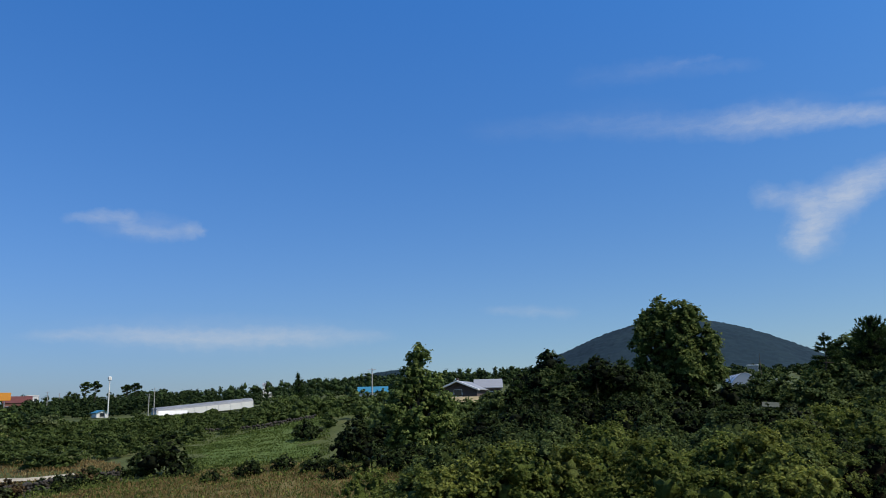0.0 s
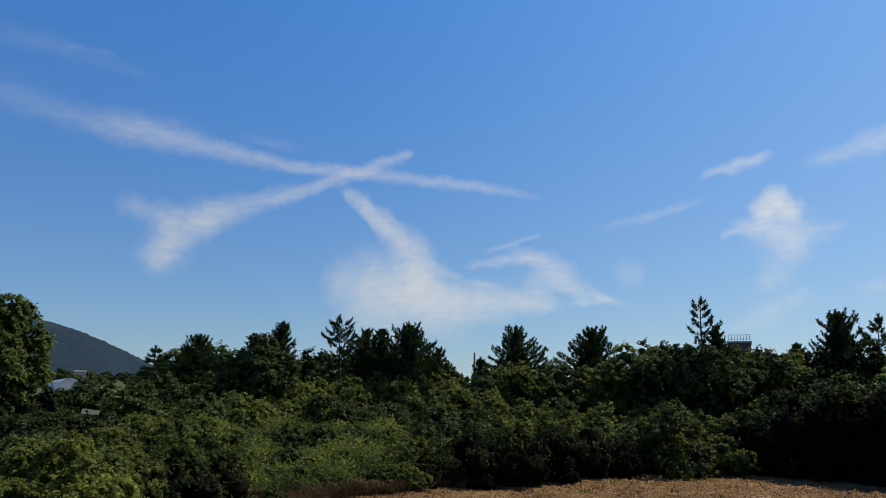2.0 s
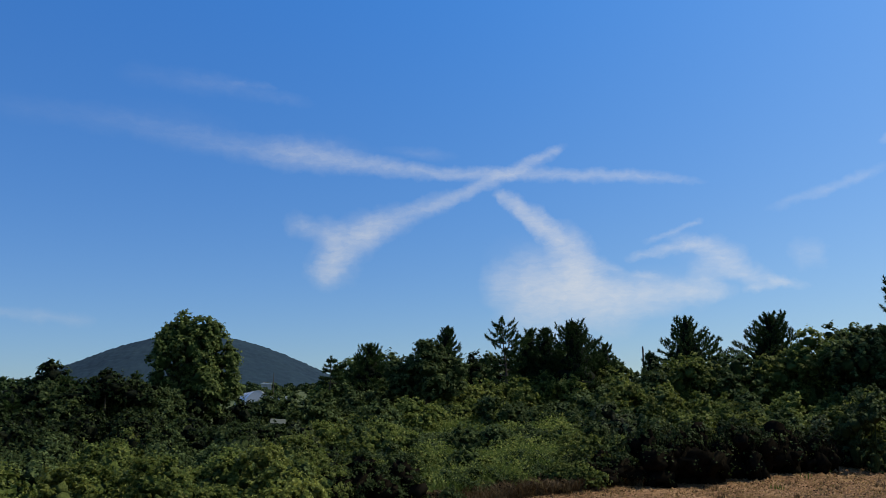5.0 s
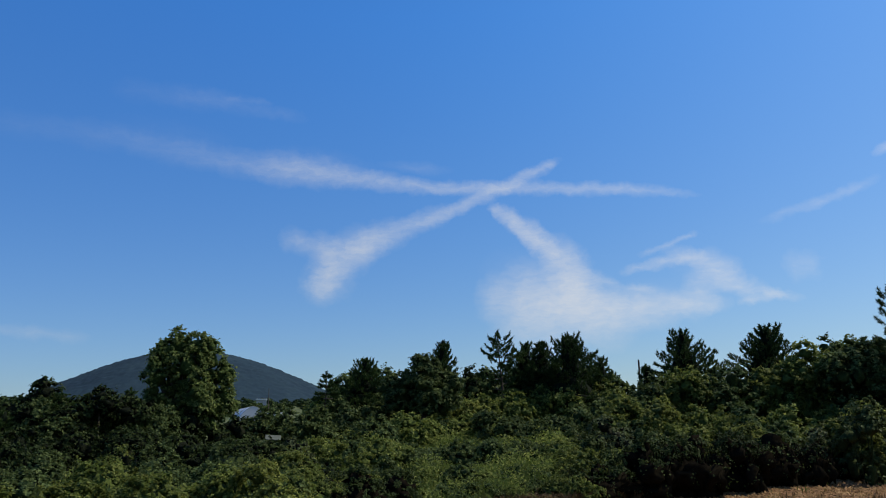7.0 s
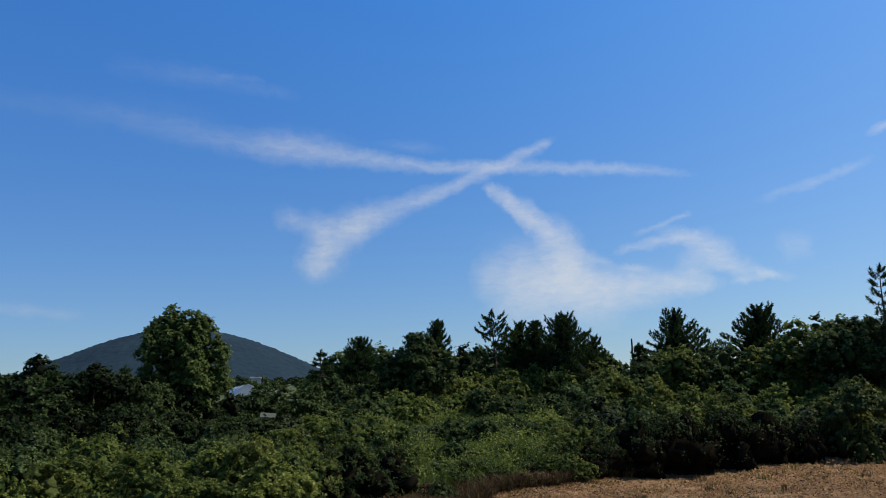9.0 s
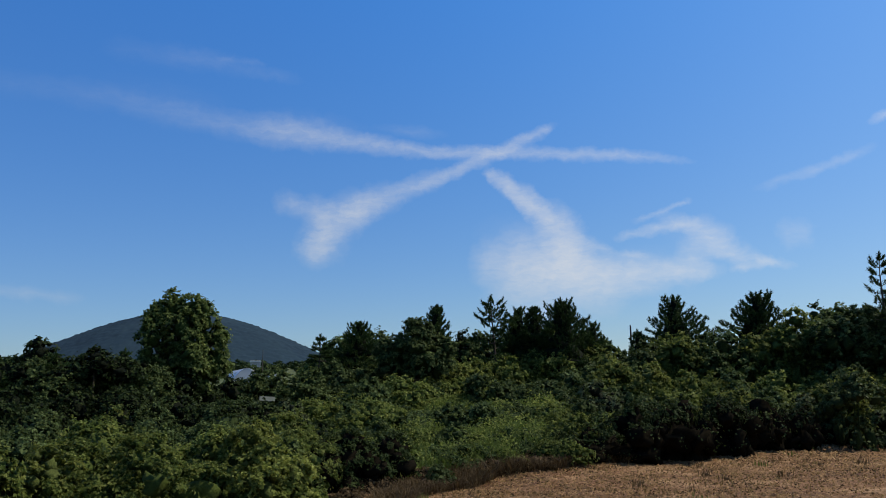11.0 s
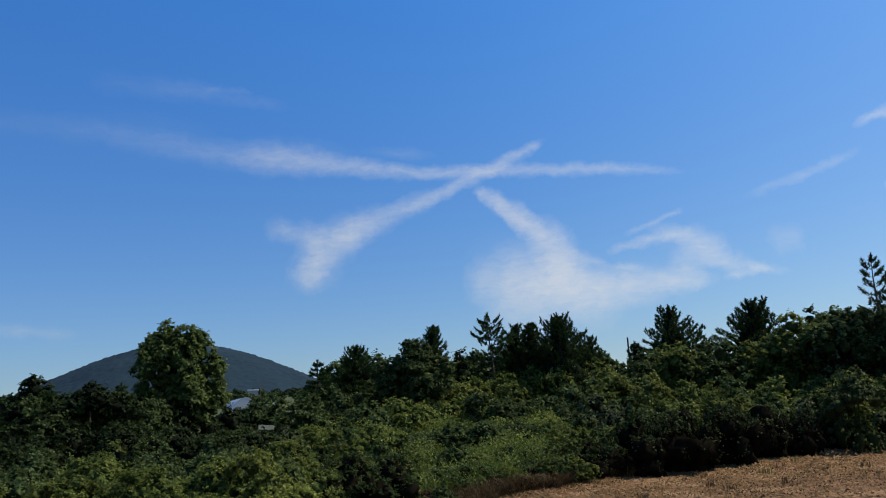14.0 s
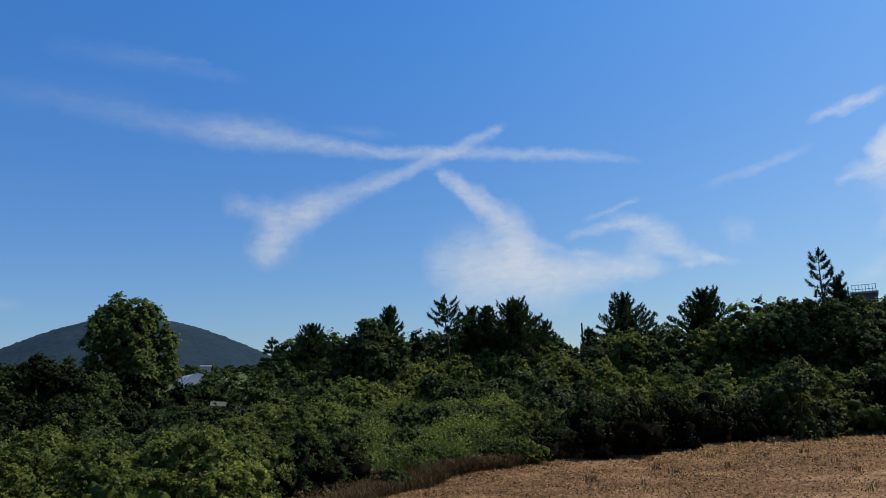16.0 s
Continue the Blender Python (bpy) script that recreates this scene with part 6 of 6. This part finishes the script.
def sign_board(az, d, el0, el1, el_base, width):
    """An orange board on a post."""
    x, y = polar(az, d)
    z = gz(x, y)
    top = EYE + d * K * math.tan(radians(el1)) - z
    low = EYE + d * K * math.tan(radians(el0)) - z
    e = thing("sign_board", x, y, z, -az, "orange sign board on a tall grey post", "sign")
    box("panel", (width, 0.3, top - low), (0, -0.15, (top + low) / 2), ORANGE, e)
    v, f = tube([(0, 0.12, -0.2), (0, 0.12, top * 0.5), (0, 0.12, top)], [0.15, 0.14, 0.12], 8)
    part("post", make_mesh("post", v, f, METAL, True), parent=e)


sign_board(-59.15, 225, 0.79, 1.29, -0.4, 3.0)

# grey farmhouse with a dark gable wall, and a tan lean-to before it
x, y = polar(-28.1, 95)
z0 = gz(x, y)
farm = thing("farmhouse", x, y, z0, 28.1 - 12, "farmhouse with dark brick gable and grey sheet roof", "house")
top_z = EYE + 95 * K * math.tan(radians(1.55)) - z0
gable_walls(5.0, 9.0, top_z - 1.0, 1.0, DARKWALL, farm)
gable("roof", 5.0, 9.0, top_z - 1.0, 1.0, GREYROOF, farm, 0.35)
gable("verge_board", 5.0, 0.1, top_z - 0.98, 1.0, WHITE, farm, 0.36, 0.2).location = (0, -4.9, 0)
box("chimney_cap", (0.3, 0.3, 0.4), (0, -4.6, top_z + 0.1), RUST, farm)
window(farm, 1.0, 0.8, (0, -4.53, top_z - 1.6))
roof_house(-27.3, -25.5, 99, 1.1, 1.68, DARKWALL, GREYROOF, "barn with a broad grey sheet roof", 1, 6.0)
roof_house(-29.4, -27.3, 82, -0.1, 0.45, OCHRE, OCHRE, "tan canvas lean-to below the farmhouse", 0, 3.2)

# far sheds below the hill
x, y = polar(-8.4, 105)
tunnel = thing("greenhouse", x, y, gz(x, y), 8.4 + 8, "white arched film greenhouse below the hill", "greenhouse")
bm = bmesh.new()
tz = EYE + 105 * K * math.tan(radians(1.6)) - gz(x, y)
arch = [(-1.9 + 3.8 * i / 12, max(0.0, tz - 1.5 + 1.5 * math.sin(math.pi * i / 12))) for i in range(13)]
arch = [(-1.9, 0.0)] + arch + [(1.9, 0.0)]
ra = [bm.verts.new((p[0], 0, p[1])) for p in arch]
rb = [bm.verts.new((p[0], 12, p[1])) for p in arch]
for i in range(len(arch) - 1):
    bm.faces.new((ra[i], ra[i + 1], rb[i + 1], rb[i]))
bm.faces.new(ra)
bm.faces.new(rb)
bmesh.ops.recalc_face_normals(bm, faces=bm.faces[:])
part("film_cover", bm, FILM, tunnel)
for q in (0, 4, 8, 12):
    v, f = tube([(p[0] * 1.02, q, p[1] + 0.02) for p in arch], [0.03] * len(arch), 5)
    part("hoop", make_mesh("hoop", v, f, METAL), parent=tunnel)
box("lean_roof", (2.4, 6, 0.1), (3.1, 3, tz - 0.9), FILM, tunnel)
box("lean_wall", (2.2, 0.1, tz - 0.95), (3.1, 0.1, (tz - 0.95) / 2), WHITE, tunnel)
flat_house(-8.2, -7.5, 150, 2.02, 1, CONCRETE, "small pale flat-roofed building behind a greenhouse", 4.0, WHITE, 1)
for a in (-8.7, -8.0, -7.2, -6.4):
    shrub(a, 142, 3.6, height_for(a, 142, 1.8), "shrub", "green bush before a small pale building")
for a in (-9.7, -9.0, -8.3, -7.5, -6.9):
    shrub(a, 62, 3.2, height_for(a, 62, 0.8 if a < -7 else 1.3), "shrub", "green bush before a pale greenhouse")
flat_house(37.65, 39.1, 104, 4.95, 3, DARKWALL, "dark building with a railed flat roof", 6.0, CONCRETE, 3, True)
x, y = polar(-7.15, 50)
slab = thing("cover_sheet", x, y, gz(x, y), 7, "pale grey sheet lying over bushes", "sheet")
hs = EYE + 50 * K * math.tan(radians(-0.5)) - gz(x, y)
box("sheet_top", (1.05, 1.2, 0.06), (0, 0, hs), SHEET, slab, bevel=0.02).rotation_euler = (radians(14), radians(4), 0)
for q in (-0.35, 0.35):
    box("prop", (0.08, 0.08, hs), (q, 0, hs / 2), BARK, slab, bevel=0)


def container(x, y, rz):
    """A pink painted shipping container with ribbed sides, corner posts and roof rails."""
    e = thing("shipping_container", x, y, gz(x, y), rz, "pink painted ribbed steel shipping container", "container")
    L, W, H = 6.06, 2.44, 2.59
    box("roof_panel", (L - 0.2, W - 0.16, 0.04), (0, 0, H - 0.03), PINK, e, bevel=0)
    for i in range(9):
        box("roof_rib", (0.08, W - 0.4, 0.02), (-L / 2 + 0.5 + i * 0.63, 0, H), PINK, e, bevel=0)
    box("floor_panel", (L - 0.2, W - 0.16, 0.15), (0, 0, 0.1), RUST, e, bevel=0)
    for sy in (-1, 1):
        box("top_rail", (L - 0.3, 0.07, 0.1), (0, sy * (W / 2 - 0.04), H - 0.05), PINK, e)
        box("bottom_rail", (L - 0.3, 0.07, 0.14), (0, sy * (W / 2 - 0.04), 0.1), PINK, e)
        bm = bmesh.new()
        n = 88
        low, high = [], []
        for i in range(n + 1):
            u = -L / 2 + 0.12 + i * (L - 0.24) / n
            q = (0.0, 0.0, 0.036, 0.036)[i % 4]
            low.append(bm.verts.new((u, sy * (W / 2 - 0.05 - q), 0.16)))
            high.append(bm.verts.new((u, sy * (W / 2 - 0.05 - q), H - 0.09)))
        for i in range(n):
            bm.faces.new((low[i], low[i + 1], high[i + 1], high[i]))
        part("ribbed_side", bm, PINK, e)
        for i in range(11):
            box("lashing_mark", (0.26, 0.012, 0.05), (-L / 2 + 0.45 + i * 0.51, sy * (W / 2 + 0.003), H - 0.07), RUST, e, bevel=0)
    for sx in (-1, 1):
        box("end_panel", (0.05, W - 0.2, H - 0.25), (sx * (L / 2 - 0.08), 0, H / 2), PINK, e, bevel=0)
        box("end_rail", (0.08, W - 0.3, 0.1), (sx * (L / 2 - 0.05), 0, H - 0.05), PINK, e)
        for sy in (-1, 1):
            box("corner_post", (0.14, 0.14, H), (sx * (L / 2 - 0.07), sy * (W / 2 - 0.07), H / 2), PINK, e)
            box("corner_casting", (0.18, 0.17, 0.12), (sx * (L / 2 - 0.09), sy * (W / 2 - 0.085), H - 0.05), PINK, e, bevel=0.015)
    return e


container(-19.8, 4.4, -48)
pm = thing("flag_pole", *polar(-77.0, 38), 0, 0, "thin pale pole held by ropes", "pole")
ph = EYE + 38 * K * math.tan(radians(-3.0))
v, f = tube([(0, 0, -0.2), (0, 0, ph / 2), (0, 0, ph)], [0.035, 0.03, 0.028], 8)
part("shaft", make_mesh("shaft", v, f, WHITE, True), parent=pm)
for a in (20, 100, 200, 290):
    v, f = tube([(0, 0, ph - 0.05), (2.3 * math.cos(radians(a)), 2.3 * math.sin(radians(a)), ph * 0.45), (4.6 * math.cos(radians(a)), 4.6 * math.sin(radians(a)), 0)], [0.004] * 3, 4)
    part("guy_rope", make_mesh("guy_rope", v, f, WHITE), parent=pm)

# a bare dead tree and tall umbrella pines on the skyline
x, y = polar(69.7, 82)
dead = thing("dead_tree", x, y, gz(x, y), 0, "leafless grey dead tree with upright branches", "tree")
dh = height_for(69.7, 82, 5.45)
r_ = np.random.default_rng(5)
v, f = tube([(0, 0, -0.2), (0.1, 0, dh * 0.4), (0, 0.1, dh * 0.75), (0.1, 0.1, dh)], [0.16, 0.12, 0.06, 0.015], 7)
part("trunk", make_mesh("trunk", v, f, BARK), parent=dead)
for i in range(22):
    b0 = np.array([0.05, 0.05, dh * r_.uniform(0.45, 0.95)])
    a = r_.uniform(0, 6.28)
    L = r_.uniform(0.5, 1.6)
    o = np.array([math.cos(a), math.sin(a), 1.4])
    v, f = tube([b0, b0 + o * L * 0.4, b0 + o * L * 0.7 + np.array([0, 0, 0.25 * L])], [0.04, 0.025, 0.008], 4)
    part("branch", make_mesh("branch", v, f, BARK), parent=dead)
for a, d, e, w in ((-54.45, 320, 1.95, 4.2), (-53.85, 325, 2.0, 4.2), (-51.9, 330, 1.75, 4), (-51.3, 330, 1.85, 4), (-77.1, 300, 0.9, 5), (-76.4, 300, 0.85, 5), (-76.9, 305, 0.7, 4)):
    broadleaf(a, d, w * 1.3, e, "needle", "tall flat-topped pine with a bare trunk on the skyline", 8.0,
              [(0.1, 0, 9.5, 0.8, 0.7), (-0.9, 0.2, 8.8, 0.75, 0.65), (0.9, 0, 8.6, 0.8, 0.7), (0.1, 0.4, 8.0, 0.8, 0.6), (-0.7, -0.3, 7.2, 0.6, 0.5), (0.6, 0.3, 6.8, 0.6, 0.5), (-0.1, 0, 6.0, 0.5, 0.4)], "skyline pines", fine=0.5, slim=0.4)
for a, e, w in ((-72.5, 1.0, 5.5), (-70.9, 1.1, 5.0), (-67.6, 0.95, 5.0), (-66.4, 0.85, 6.0)):
    pine(a, 240, w, height_for(a, 240, e), "dark ragged conifer above the woods", 0.0, 0.1, "skyline pines")
pine(-40.3, 260, 4.0, height_for(-40.3, 260, 2.25), "narrow dark cypress on the skyline", 0.0, 0.05, "skyline pines")
